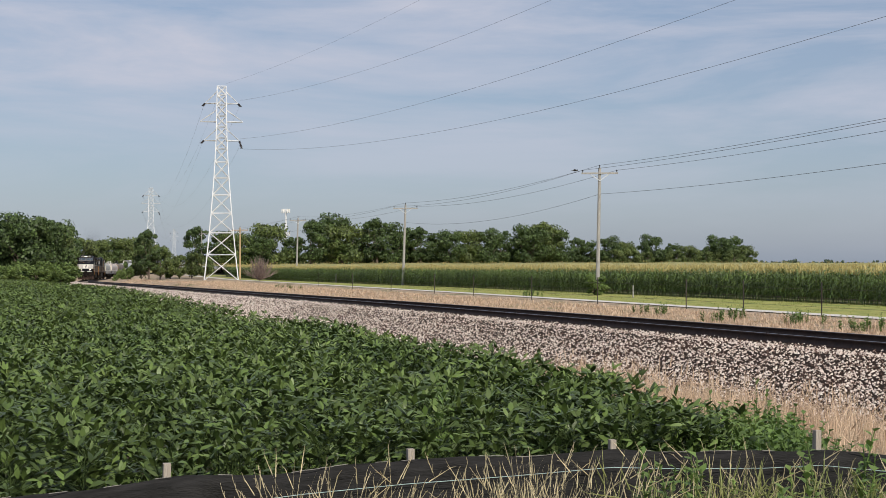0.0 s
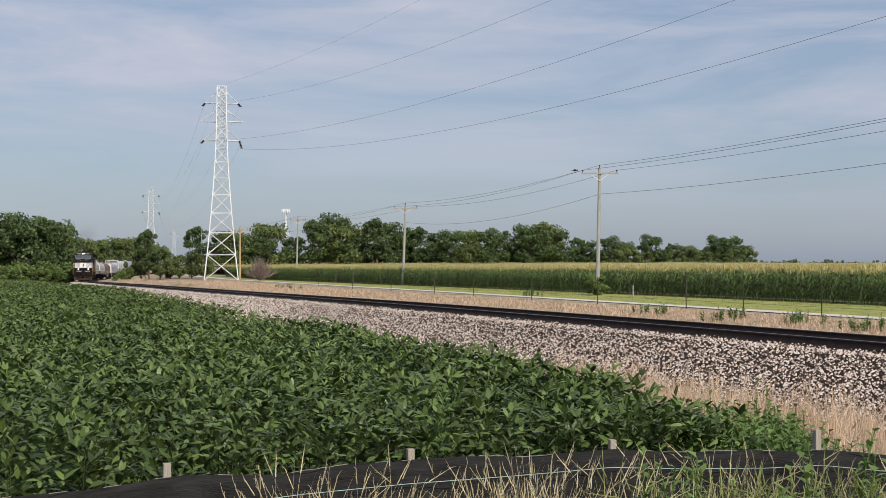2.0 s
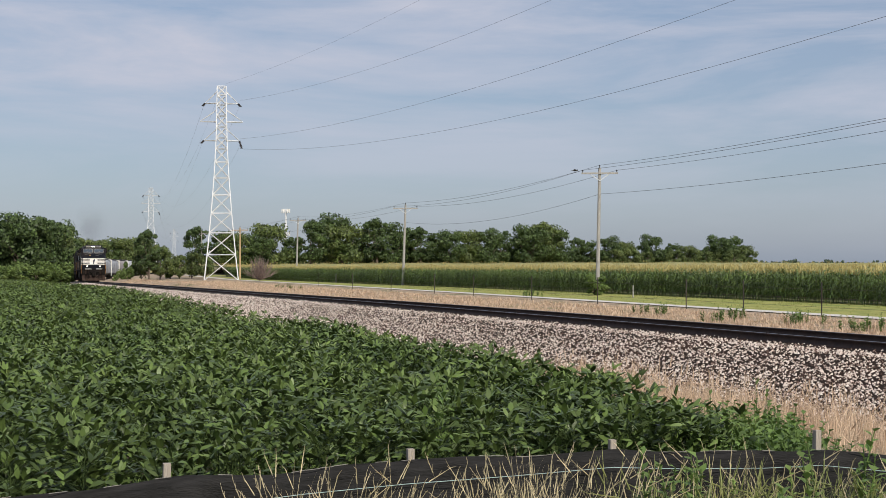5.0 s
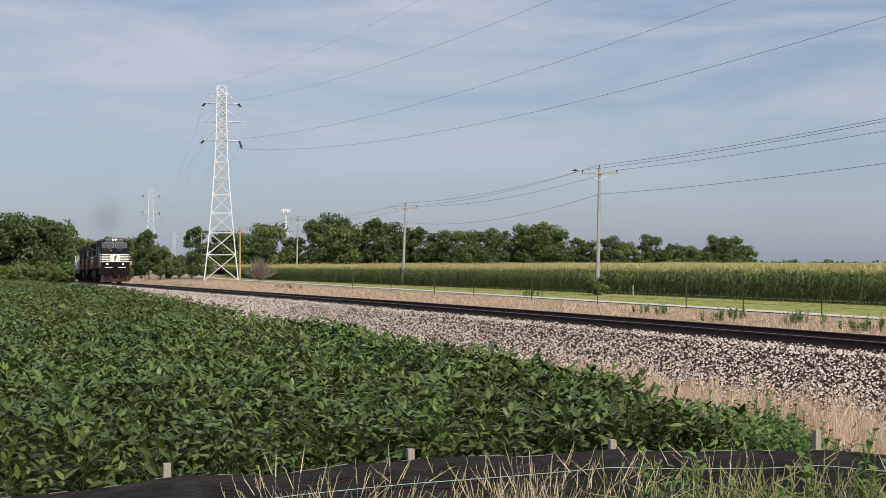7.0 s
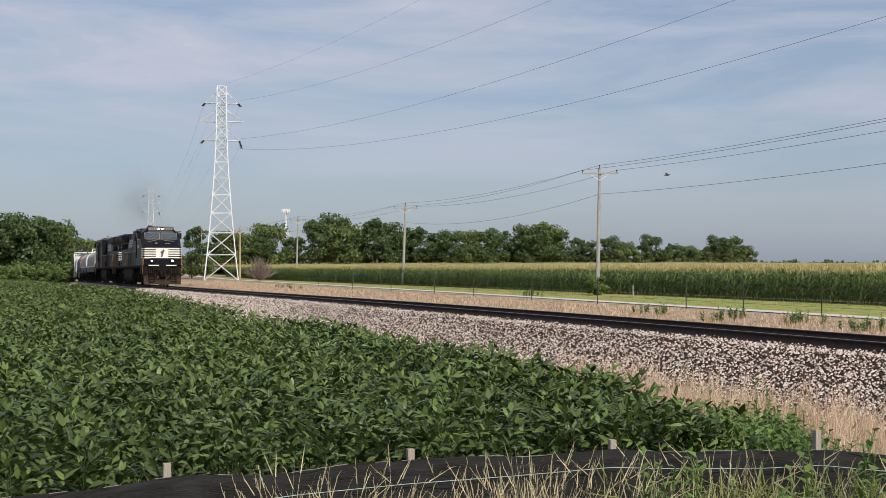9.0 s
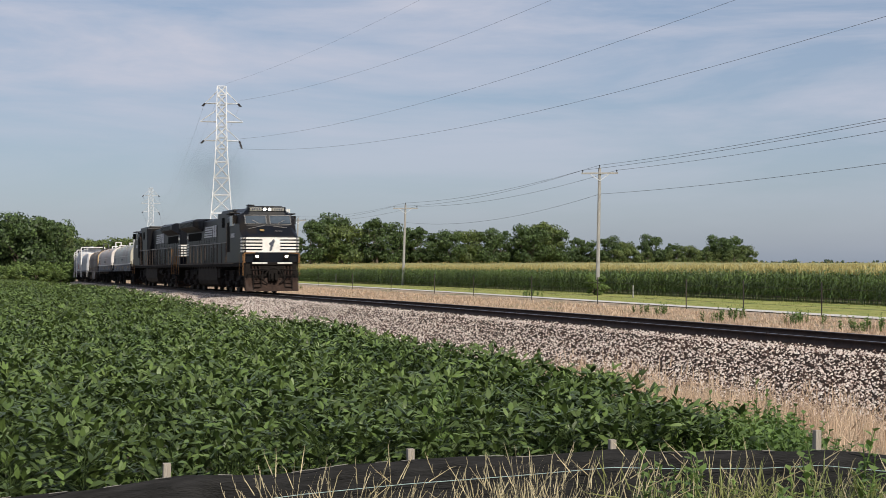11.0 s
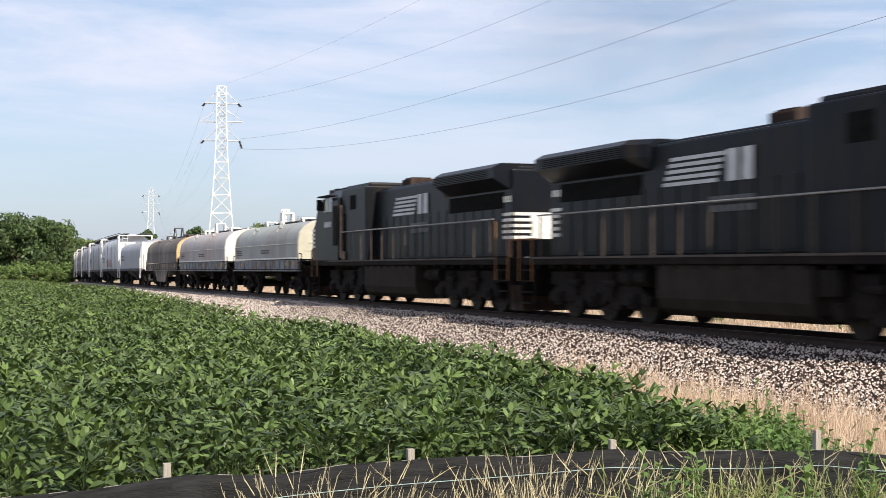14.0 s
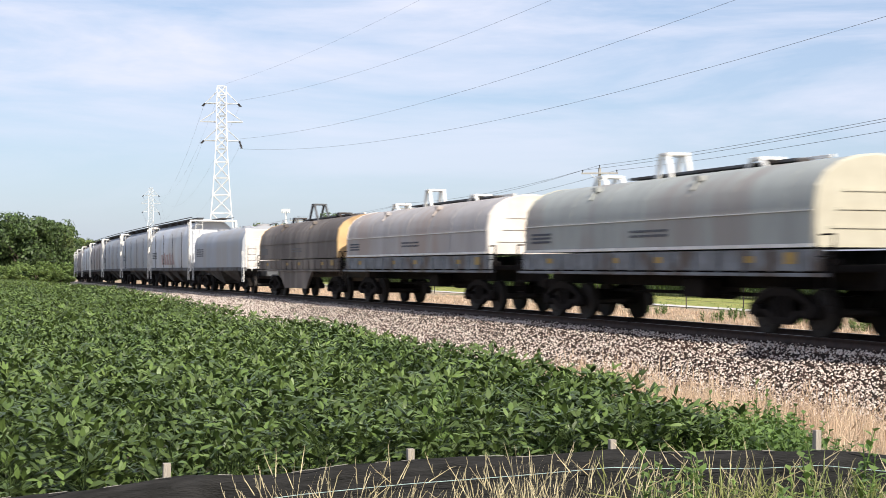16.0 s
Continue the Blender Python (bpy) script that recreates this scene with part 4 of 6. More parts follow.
def hopper_car(L, label, paint, cat="hopper car", top=4.35, short=False, marks="dark_mark", patch=None):
    car = thing("covered_hopper", label, cat, "covered hoppers of the train")
    h = L / 2
    sec = lambda x, k=1.0: [(x, y * k, z) for y, z in [(-1.42, 1.35), (-1.5, 1.9), (-1.52, 2.6), (-1.46, 3.3), (-1.28, 3.85 if not short else 3.3),
                            (-0.8, top - 0.08), (-0.3, top), (0.3, top), (0.8, top - 0.08), (1.28, 3.85 if not short else 3.3), (1.46, 3.3 if not short else 3.0),
                            (1.52, 2.6), (1.5, 1.9), (1.42, 1.35)]]
    if short:
        sec = lambda x, k=1.0: [(x, y, z) for y, z in [(-1.45, 1.3), (-1.46, 2.4), (-1.45, 2.75), (-1.33, 3.15), (-1.02, 3.42), (-0.4, 3.55),
                                (0.4, 3.55), (1.02, 3.42), (1.33, 3.15), (1.45, 2.75), (1.46, 2.4), (1.45, 1.3)]]
    bm = B()
    loft(bm, [sec(-h + 0.7), sec(h - 0.7)])
    body = part("body", bm, paint, car, "smooth rounded steel body", True)
    body.data.set_sharp_from_angle(angle=radians(35))
    T = 3.55 if short else top
    bm = B()
    for e in (-1, 1):
        if short:
            prism(bm, [(e * (h - 0.72), 1.3), (e * (h - 0.66), 1.3), (e * (h - 0.66), 3.3), (e * (h - 0.72), 3.4)], -1.3, 1.3)
        else:
            for s in (-1, 1):
                box(bm, (e * (h - 0.15), s * 1.42, 2.75), (0.16, 0.1, 3.2), 0.02)
                prism(bm, [(e * (h - 0.75), 1.3), (e * (h - 0.2), 1.3), (e * (h - 0.7), 2.7)], s * 1.36 - 0.04, s * 1.36 + 0.04)
            box(bm, (e * (h - 0.15), 0, 4.32), (0.14, 2.9, 0.1), 0.02)
            box(bm, (e * (h - 0.4), 0, 4.3), (0.6, 2.7, 0.05))
    pieces("end_frame", bm, "white_end" if short else "white_frame", car, "pale end frame")
    bm = B()
    for s in (-1, 1):
        box(bm, (0, s * 1.42, 1.28), (L - 0.3, 0.16, 0.2), 0.02)
        for k in range(4 if not short else 1):
            box(bm, (-h * 0.66 + k * h * 0.44, s * 1.52, 2.5), (0.04, 0.03, 2.3) if not short else (0.02, 0.01, 0.1))
    box(bm, (0, 0, 1.1), (L - 0.2, 0.6, 0.4), 0.03)
    n = 2 if short else 3
    for k in range(n):
        x = (k - (n - 1) / 2) * (L - 5.6) / n
        w = (L - 5.6) / n / 2 - 0.1
        loft(bm, [[(x - w, -1.3, 1.3), (x + w, -1.3, 1.3), (x + w, 1.3, 1.3), (x - w, 1.3, 1.3)],
                  [(x - 0.35, -0.5, 0.45), (x + 0.35, -0.5, 0.45), (x + 0.35, 0.5, 0.45), (x - 0.35, 0.5, 0.45)]])
    coupler(bm, h - 0.1, 1)
    coupler(bm, -h + 0.1, -1)
    part("underframe", bm, "frame_grey", car, "grey side sill and discharge hoppers")
    bm = B()
    if not short:
        for y in (-0.75, 0.75):
            box(bm, (0, y, T + 0.14), (L - 0.6, 0.45, 0.05))
            for k in range(12):
                box(bm, (-h + 0.8 + k * (L - 1.6) / 11, y, T + 0.03), (0.05, 0.4, 0.18))
        for s in (-1, 1):
            rod(bm, (-h + 0.2, s * 1.3, T + 0.18), (h - 0.2, s * 1.3, T + 0.18), 0.03, 5)
    else:
        rod(bm, (-h + 1.0, 0.4, T + 0.12), (h - 0.9, 0.4, T + 0.12), 0.03, 5)
    part("running_board", bm, "frame_grey", car, "roof running boards")
    for k in range(5 if not short else 4):
        bm = B()
        x = -h * 0.7 + k * h * 1.4 / (4 if not short else 3)
        rod(bm, (x, 0, T - 0.03), (x, 0, T + 0.13), 0.36, 14)
        box(bm, (x, 0, T + 0.12), (0.8, 0.08, 0.06))
        part("roof_hatch", bm, paint, car)
    for e in (-1, 1):
        for s in (-1, 1):
            bm = B()
            ladder(bm, e * (h - 0.38), s * 1.5, 0.6, T - 0.1 if not short else 2.2)
            part("ladder", bm, "white_frame", car, "white side ladder")
        bm = B()
        ladder(bm, e * (h - 0.02), -0.9, 1.2, T - 0.1 if not short else 3.0, along="y")
        part("ladder", bm, "white_frame", car, "white end ladder")
    if short:
        bm = B()
        rod(bm, (h - 0.75, 0.9, 3.2), (h - 0.55, 0.9, 3.75), 0.03, 6)
        for k in range(6):
            a, a2 = math.pi * k / 6, math.pi * (k + 1) / 6
            rod(bm, (h - 1.2 + 0.6 * math.cos(a), 0.9, 3.45 + 0.4 * math.sin(a)), (h - 1.2 + 0.6 * math.cos(a2), 0.9, 3.45 + 0.4 * math.sin(a2)), 0.03, 5)
        part("hoop", bm, "white_frame", car, "bent white grab hoop")
    for s in (-1, 1):
        bars(car, "lettering_bar", -h + 1.4 if s < 0 else h - 3.6, -h + 3.6 if s < 0 else h - 1.4, 2.0, 2.5, 4, s * 1.53 if not short else s * 1.465, s, marks, fill=0.5, pieces=3)
        if patch:
            bm = B()
            for k in range(5):
                prism(bm, [(-2.6 + k * 1.1, 1.6), (-1.9 + k * 1.1, 1.6), (-2.3 + k * 1.1, 2.3 + 0.15 * (k % 2)), (-3.0 + k * 1.1, 2.25)], s * 1.512 - 0.006, s * 1.512 + 0.02)
            part("painted_patch", bm, patch, body, "faded red painted shapes")
    for e in (-1, 1):
        freight_truck(car, e * (h - 2.0))
    return car


TRAIN.append((locomotive(20.3, "black diesel locomotive with white nose stripes, leading the train", True), 0.55 + 10.15))
TRAIN.append((locomotive(21.0, "black diesel locomotive running long hood first behind the leader", False), 21.75 + 10.5))
TRAIN.append((coil_car(13.1, "grey coil car with cream cover ends, behind the locomotives", "coil_grey", "cream_end"), 52.05))
TRAIN.append((coil_car(14.3, "pinkish-grey weathered coil car with white cover ends", "coil_beige", "white_end"), 68.6))
TRAIN.append((coil_car(13.6, "dark brown coil car with tan cover end and deep belly", "coil_brown", "tan_end", True, "faint_white"), 84.0))
TRAIN.append((hopper_car(15.0, "short grey two-bay covered hopper with pale end", "hop_grey", short=True), 101.5))
TRAIN.append((hopper_car(16.9, "white three-bay covered hopper with faded red shapes", "hop_white", patch="rust_mark"), 118.2))
o = 136.2
for paint, lab in (("hop_grey", "bluish grey three-bay covered hopper"), ("hop_grey", "bluish grey three-bay covered hopper"), ("hop_tan", "weathered tan three-bay covered hopper"),
                   ("hop_white", "dusty white three-bay covered hopper"), ("hop_tan", "weathered tan three-bay covered hopper"), ("hop_white", "dusty white three-bay covered hopper"),
                   ("hop_grey", "bluish grey three-bay covered hopper")):
    TRAIN.append((hopper_car(17.4, lab, paint), o))
    o += 18.3


# ---------- plants ----------
def leaf_np(L, w, fold, droop):
    """One leaf along +x: two quads folded along the rib."""
    v = np.array([(0, 0, 0), (0.45 * L, w / 2, fold * w), (L, 0, -droop * L), (0.45 * L, -w / 2, fold * w), (0.5 * L, 0, 0.02 * L)])
    f = np.array([(0, 4, 2, 1), (0, 3, 2, 4)])
    return v, f


def long_leaf_np(L, w, droop):
    """An oval leaf along +x that arches over."""
    v = []
    for s, k in ((0, 0.2), (0.32, 1.0), (0.72, 0.72), (1.0, 0.06)):
        z = -droop * L * s * s
        v += [(L * s, k * w / 2, z), (L * s, -k * w / 2, z)]
    return np.array(v), np.array([(0, 1, 3, 2), (2, 3, 5, 4), (4, 5, 7, 6)])


def turned(v, yaw, pitch, roll=0.0):
    return v @ np.array((Matrix.Rotation(yaw, 3, "Z") @ Matrix.Rotation(-pitch, 3, "Y") @ Matrix.Rotation(roll, 3, "X")).transposed())


class Tmpl:
    def __init__(self):
        self.v, self.f, self.m, self.n = [], [], [], 0

    def add(self, v, f, mat_i=0):
        self.v.append(np.asarray(v, float))
        self.f.append(np.asarray(f) + self.n)
        self.m.append(np.full(len(f), mat_i))
        self.n += len(v)

    def stick(self, a, b, w, mat_i=0, w2=None):
        """A three-sided stem."""
        a, b = np.array(a, float), np.array(b, float)
        d = (b - a) / max(np.linalg.norm(b - a), 1e-6)
        s = np.cross(d, (0.31, 0.9, 0.29))
        s /= np.linalg.norm(s)
        t = np.cross(d, s)
        w2 = w * 0.6 if w2 is None else w2
        ring = [(s * math.cos(k * 2.0944) + t * math.sin(k * 2.0944)) for k in range(3)]
        v = [a + r * w for r in ring] + [b + r * w2 for r in ring]
        self.add(v, [(0, 1, 4, 3), (1, 2, 5, 4), (2, 0, 3, 5)], mat_i)

    def done(self):
        return np.concatenate(self.v), np.concatenate(self.f), np.concatenate(self.m)


def soy_tmpl(r, n, size=0.12, height=0.82, spread_r=0.24, stems=False):
    t = Tmpl()
    if stems:
        t.stick((0, 0, -0.03), (0, 0, height * 0.8), 0.006, 2)
    for k in range(n):
        a = r.uniform(0, 6.283)
        z = height * (1 - (0.88 if stems else 0.75) * r.random() ** (1.25 if stems else 1.5)) * r.uniform(0.9, 1.08)
        rad = spread_r * math.sqrt(r.random())
        c = np.array([rad * math.cos(a), rad * math.sin(a), z])
        young = 1 if (z > height * 0.9 and r.random() < 0.2) else 0
        L = size * r.uniform(0.75, 1.2) * (0.8 if young else 1)
        base, lean = a + r.normal(0, 0.9), r.uniform(0.15, 1.45)
        for j, da in enumerate((0, 1.15, -1.15)):
            if n > 20:
                v, f = long_leaf_np(L, L * r.uniform(0.33, 0.46), r.uniform(0.1, 0.6))
            else:
                v, f = leaf_np(L, L * r.uniform(0.34, 0.48), r.uniform(0.05, 0.35), r.uniform(0.0, 0.25))
            v = turned(v, base + da + r.normal(0, 0.15), lean + r.normal(0, 0.25) - (0.2 if j else 0), r.normal(0, 0.5))
            t.add(v + c, f, young)
        if stems:
            t.stick((0, 0, max(0.04, z * 0.9 - 0.03)), c, 0.0018, 2)
        elif k % 6 == 0 and n > 8:
            t.stick((c[0] * 0.25, c[1] * 0.25, z - 0.4), c, 0.004, 2)
    return t.done()


r0 = np.random.default_rng(11)
SOY = [soy_tmpl(r0, 35, 0.079, 0.82, 0.27) for _ in range(8)]
SOY_MID = [soy_tmpl(r0, 19, 0.102, 0.76, 0.26) for _ in range(5)]
SOY_FAR = [soy_tmpl(r0, 9, 0.185, 0.70, 0.46) for _ in range(4)]
SOY_MATS = ["soy", "soy_bright", "soy_stem"]

FENCE = [(-6.5, 2.6), (-4.0, 4.4), (-1.83, 6.16), (-1.34, 6.60), (-0.16, 7.23), (0.92, 7.56), (2.05, 7.56), (3.6, 7.30), (6.0, 6.7)]


def fence_y(x):
    return np.interp(x, [p[0] for p in FENCE], [p[1] for p in FENCE])


def soy_places(y0, y1, dens, x_left, rows=True):
    n = int((y1 - y0) * 90 * dens)
    y = rng.uniform(y0, y1, n)
    x = rng.uniform(-90, 4, n)
    keep = (x < soy_edge(y) - 0.15 + rng.normal(0, 0.05, n)) & (x > x_left(y)) & (y > fence_y(x) + 0.35)
    p = np.stack([x, y], 1)[keep]
    if rows:      # plants stand in rows along the field's edge
        off = p[:, 0] + 0.31 * p[:, 1]
        p[:, 0] += (np.round(off / 0.40) * 0.40 - off) * 0.6
    z = ground_z(p)
    return np.column_stack([p, z])


# x, y, radius of dips shaped into the crop for dark shadow patches
SHADOW_DIPS = [(-0.2, 12.0, 0.5), (-0.5, 12.6, 0.4), (0.42, 10.5, 0.42), (0.2, 10.9, 0.35), (-0.6, 9.6, 0.25), (-1.9, 8.2, 0.25)]


def spread_many(tmpls, P, smin, smax, tilt=0.1):
    out = []
    which = rng.integers(0, len(tmpls), len(P))
    for k, t in enumerate(tmpls):
        q = P[which == k]
        if len(q):
            out.append(spread(t, q, rng.uniform(0, 6.283, len(q)), rng.uniform(smin, smax, len(q)), rng.normal(0, tilt, (len(q), 2))))
    return out


left_view = lambda y: -0.335 * y - 1.2
near = soy_places(4.5, 22, 14.5, left_view)
rim = soy_places(7.5, 22, 20.0, left_view)      # the stand is thickest along its edge
near = np.concatenate([near, rim[rim[:, 0] > soy_edge(rim[:, 1]) - 0.75]])
order = np.argsort(np.hypot(near[:, 0], near[:, 1]))
near = near[order]
low = np.zeros(len(near), bool)      # plants sunk here, so the dips read as shadow blotches
for hx, hy, hr in SHADOW_DIPS:
    low |= np.hypot((near[:, 0] - hx), (near[:, 1] - hy) * 0.8) < hr
near[low, 2] -= 0.22
soy_me = []
for t in [soy_tmpl(r0, 40, 0.076, 0.82, 0.27, True) for _ in range(8)]:
    soy_me.append(mesh_np("soybean_plant", t[0], t[1], SOY_MATS, t[2]))
for k, p in enumerate(near[:260]):
    ob = new("soybean_plant", soy_me[k % len(soy_me)])
    sc = rng.uniform(0.93, 1.07)
    ob.matrix_world = Matrix.Translation(p) @ Matrix.Rotation(rng.uniform(0, 6.283), 4, "Z") @ Matrix.Diagonal((sc, sc, sc, 1))
    tagged(ob, "leafy dark green soybean plant in the field", "soybean plant", "soybean plants by the silt fence")
chunks = spread_many(SOY, near[260:], 0.92, 1.07, 0.05)
chunks += spread_many(SOY_MID, soy_places(22, 62, 8.0, left_view), 0.92, 1.08, 0.06)
soyfield = new("soybean_field", joined("soybean_field", chunks, SOY_MATS))
tagged(soyfield, "dense dark green soybean crop in rows", "soybean field", kind="stuff")
chunks = spread_many(SOY_FAR, soy_places(62, 226, 1.6, lambda y: left_view(y) - 2, False), 0.9, 1.08, 0.06)
chunks += spread_many(SOY_FAR, np.array([p for p in soy_places(6, 200, 0.35, lambda y: left_view(y) - 22, False) if p[0] < left_view(p[1])]), 0.85, 1.15)
tagged(new("soybean_field", joined("soybean_field", chunks, SOY_MATS)), "far part of the dark green soybean crop", "soybean field", kind="stuff")


# ---- corn ----
def corn_tmpl(r, full=True):
    t = Tmpl()
    H = r.uniform(1.85, 2.05)
    if full:
        t.stick((0, 0, 0), (r.normal(0, 0.03), r.normal(0, 0.03), H), 0.016, 0)
    side = r.uniform(0, 6.283)
    for k in range(11 if full else 4):
        z = (0.35 + k * 0.155 if full else H - 0.55 + k * 0.13) + r.normal(0, 0.03)
        a = side + (math.pi if k % 2 else 0) + r.normal(0, 0.35)
        L, w = r.uniform(0.6, 0.85) * (0.75 if z > 1.7 else 1), r.uniform(0.075, 0.1)
        up = r.uniform(0.6, 1.1)
        pts = []
        for s in (0, 0.35, 0.7, 1.0):
            rr, zz = L * s * math.cos(up) * 1.1, L * (s * math.sin(up) - 0.95 * s * s * r.uniform(0.8, 1.1))
            pts.append((rr, zz, w * (0.6, 1, 0.75, 0.08)[int(s * 3 + 0.1)]))
        c, sn = math.cos(a), math.sin(a)
        v = []
        for rr, zz, ww in pts:
            v += [(c * rr - sn * ww / 2, sn * rr + c * ww / 2, z + zz), (c * rr + sn * ww / 2, sn * rr - c * ww / 2, z + zz)]
        t.add(v, [(0, 1, 3, 2), (2, 3, 5, 4), (4, 5, 7, 6)], 0)
    for k in range(5):
        a, l = r.uniform(0, 6.283), r.uniform(0.16, 0.28)
        lean = 0.12 if k == 0 else r.uniform(0.4, 0.9)
        e = np.array([l * math.sin(lean) * math.cos(a), l * math.sin(lean) * math.sin(a), H - 0.05 + l * math.cos(lean) + 0.08])
        sd_ = np.array([-math.sin(a), math.cos(a), 0]) * 0.02
        b_ = np.array([0, 0, H - 0.05])
        t.add([b_ - sd_, b_ + sd_, e + sd_ * 0.6, e - sd_ * 0.6], [(0, 1, 2, 3)], 1)
    return t.done()


CORN = [corn_tmpl(r0) for _ in range(8)]
CORN_TOP = [corn_tmpl(r0, False) for _ in range(5)]
CORN_MATS = ["corn_leaf", "corn_tassel"]
corn_me = [mesh_np("corn_plant", t[0], t[1], CORN_MATS, t[2]) for t in CORN]
P = []
for row in range(4):
    y = np.arange(66.0, 262, 0.19 if row < 2 else 0.24)
    y = y + rng.normal(0, 0.05, len(y))
    x = corn_edge(y) + row * 0.78 + rng.normal(0, 0.06, len(y))
    q = np.stack([x, y], 1)
    P.append(np.column_stack([q, ground_z(q), np.full(len(q), row)]))
P = np.concatenate(P)
first = (P[:, 3] == 0) & (P[:, 1] > 79) & (P[:, 1] < 79 + 280 * 0.19)
for k, p in enumerate(P[first]):
    ob = new("corn_plant", corn_me[k % len(corn_me)])
    sc = rng.uniform(0.93, 1.06)
    ob.matrix_world = Matrix.Translation(p[:3]) @ Matrix.Rotation(rng.uniform(0, 6.283), 4, "Z") @ Matrix.Diagonal((sc, sc, sc, 1))
    tagged(ob, "tall green corn plant with pale tassel", "corn plant", "corn plants along the field edge")
chunks = spread_many(CORN, P[~first][:, :3], 0.92, 1.07, 0.04)
tagged(new("corn_field", joined("corn_field", chunks, CORN_MATS)), "tall green tasselled corn in rows beside the lane", "corn field", kind="stuff")
n = 6500
y = 62 + 330 * rng.random(n) ** 1.5
x = corn_edge(y) + 4.5 + rng.random(n) ** 1.3 * (0.36 * y + 14 - corn_edge(y))
q = np.stack([x, y], 1)
chunks = spread_many(CORN_TOP, np.column_stack([q, ground_z(q)]), 0.95, 1.1, 0.04)
tagged(new("corn_field", joined("corn_field", chunks, CORN_MATS)), "far rows of tasselled corn", "corn field", kind="stuff")
cy = np.arange(62.0, 396, 6.0)
cs = np.linspace(0, 1, 24)
CX = corn_edge(cy)[:, None] + 4.6 + cs[None] * (0.4 * cy + 20 - corn_edge(cy))[:, None]
q = np.stack([CX.ravel(), np.repeat(cy, 24)], 1)
i = (np.arange(len(cy) - 1)[:, None] * 24 + np.arange(23)).ravel()
can = new("corn_canopy", mesh_np("corn_canopy", np.column_stack([q, ground_z(q) + 1.72 + rng.normal(0, 0.08, len(q))]), np.stack([i, i + 1, i + 25, i + 24], 1), ["corn_top"]))
tagged(can, "dense leaf layer of the corn field", "corn field", kind="stuff")


# ---- grasses and weeds ----
def tuft_tmpl(r, n, H, w, lean, head=0.0, foot=0.06, seg=4):
    """Blades that rise from one foot and arch over; some bear a bristly seed head."""
    t = Tmpl()
    for k in range(n):
        a, l = r.uniform(0, 6.283), abs(r.normal(0, lean)) + 0.05
        h = H * r.uniform(0.5, 1.1)
        b = np.array([r.normal(0, foot), r.normal(0, foot), 0])
        d = np.array([math.cos(a), math.sin(a), 0])
        e = np.array([-d[1], d[0], 0]) * r.normal(0, 0.08)
        s = np.array([-d[1], d[0], 0]) * w / 2
        v, c = [], []
        for q in range(seg + 1):
            f = q / seg
            p = b + d * l * h * (0.25 * f + 0.75 * f ** 2.4) + e * h * f * f + (0, 0, h * (f - 0.42 * min(l, 1.3) * f ** 3))
            c.append(p)
            ww = (1 - 0.85 * f ** 2)
            v += [p - s * ww, p + s * ww]
        t.add(v, [(2 * q, 2 * q + 1, 2 * q + 3, 2 * q + 2) for q in range(seg)], 0)
        if head and r.random() < head:
            g = c[-1] - c[-2]
            t.stick(c[-1] - g * 0.5, c[-1] + g * 0.2, w * 0.95, 0, w * 0.4)
            for q in range(4):
                m0 = c[-1] - g * (0.4 - 0.2 * q)
                t.stick(m0, m0 + g * 0.18 + r.normal(0, 0.006, 3), w * 0.4, 0, w * 0.2)
    return t.done()


def weed_tmpl(r, H, n, leaf):
    t = Tmpl()
    for st in range(3):
        a, l = r.uniform(0, 6.283), r.uniform(0.05, 0.3)
        h = H * r.uniform(0.6, 1.05)
        top = np.array([math.cos(a) * l * h, math.sin(a) * l * h, h])
        t.stick((0, 0, 0), top, 0.006, 0)
        for k in range(n):
            s = (k + 1) / n
            v, f = leaf_np(leaf * r.uniform(0.6, 1.2) * (1.1 - 0.5 * s), leaf * 0.42, 0.1, r.uniform(0, 0.3))
            t.add(turned(v, k * 2.4 + r.normal(0, 0.3), r.uniform(0.1, 0.9)) + top * s, f, 0)
    return t.done()


def lawn(name, label, category, tmpls, P, smin, smax, material):
    ob = new(name, joined(name, spread_many(tmpls, P, smin, smax, 0.04), [material]))
    return tagged(ob, label, category, kind="stuff")


DRY = [tuft_tmpl(r0, 18, 0.62, 0.0075, 0.5, 0.12, 0.07, 3) for _ in range(5)]
DRY_FAR = [tuft_tmpl(r0, 9, 0.30, 0.023, 1.1, 0.0, 0.18, 2) for _ in range(5)]
GREEN = [tuft_tmpl(r0, 22, 0.74, 0.0055, 0.9, 0.2, 0.09, 5) for _ in range(4)]
WEED = [weed_tmpl(r0, 0.8, 34, 0.10) for _ in range(5)]
BUSHY = [weed_tmpl(r0, 0.62, 16, 0.2) for _ in range(5)]
STALK = [tuft_tmpl(r0, 12, 0.95, 0.0032, 0.25, 0.6, 0.09, 6) for _ in range(5)]


def at_ground(x, y, ok=None):
    q = np.stack([x, y], 1)
    if ok is not None:
        q = q[ok]
    return np.column_stack([q, ground_z(q) - 0.01])


# between beans and ballast
n = 11000
u = rng.uniform(-45, 40, n)
s = -4.6 - rng.random(n) * 7.0
p = track(u, s)
ok = (p[:, 0] > soy_edge(p[:, 1]) - 0.2) & (p[:, 1] > fence_y(p[:, 0]) + 0.5) & (p[:, 0] < 0.36 * p[:, 1] + 3) & (p[:, 1] < 19.5 + 3 * rng.random(n)) & (s < -5.2 + 1.6 * (p[:, 1] < 16))
lawn("dry_grass", "tan dry grass along the foot of the ballast", "grass", DRY, at_ground(p[:, 0], p[:, 1], ok), 0.45, 0.95, "dry_grass")
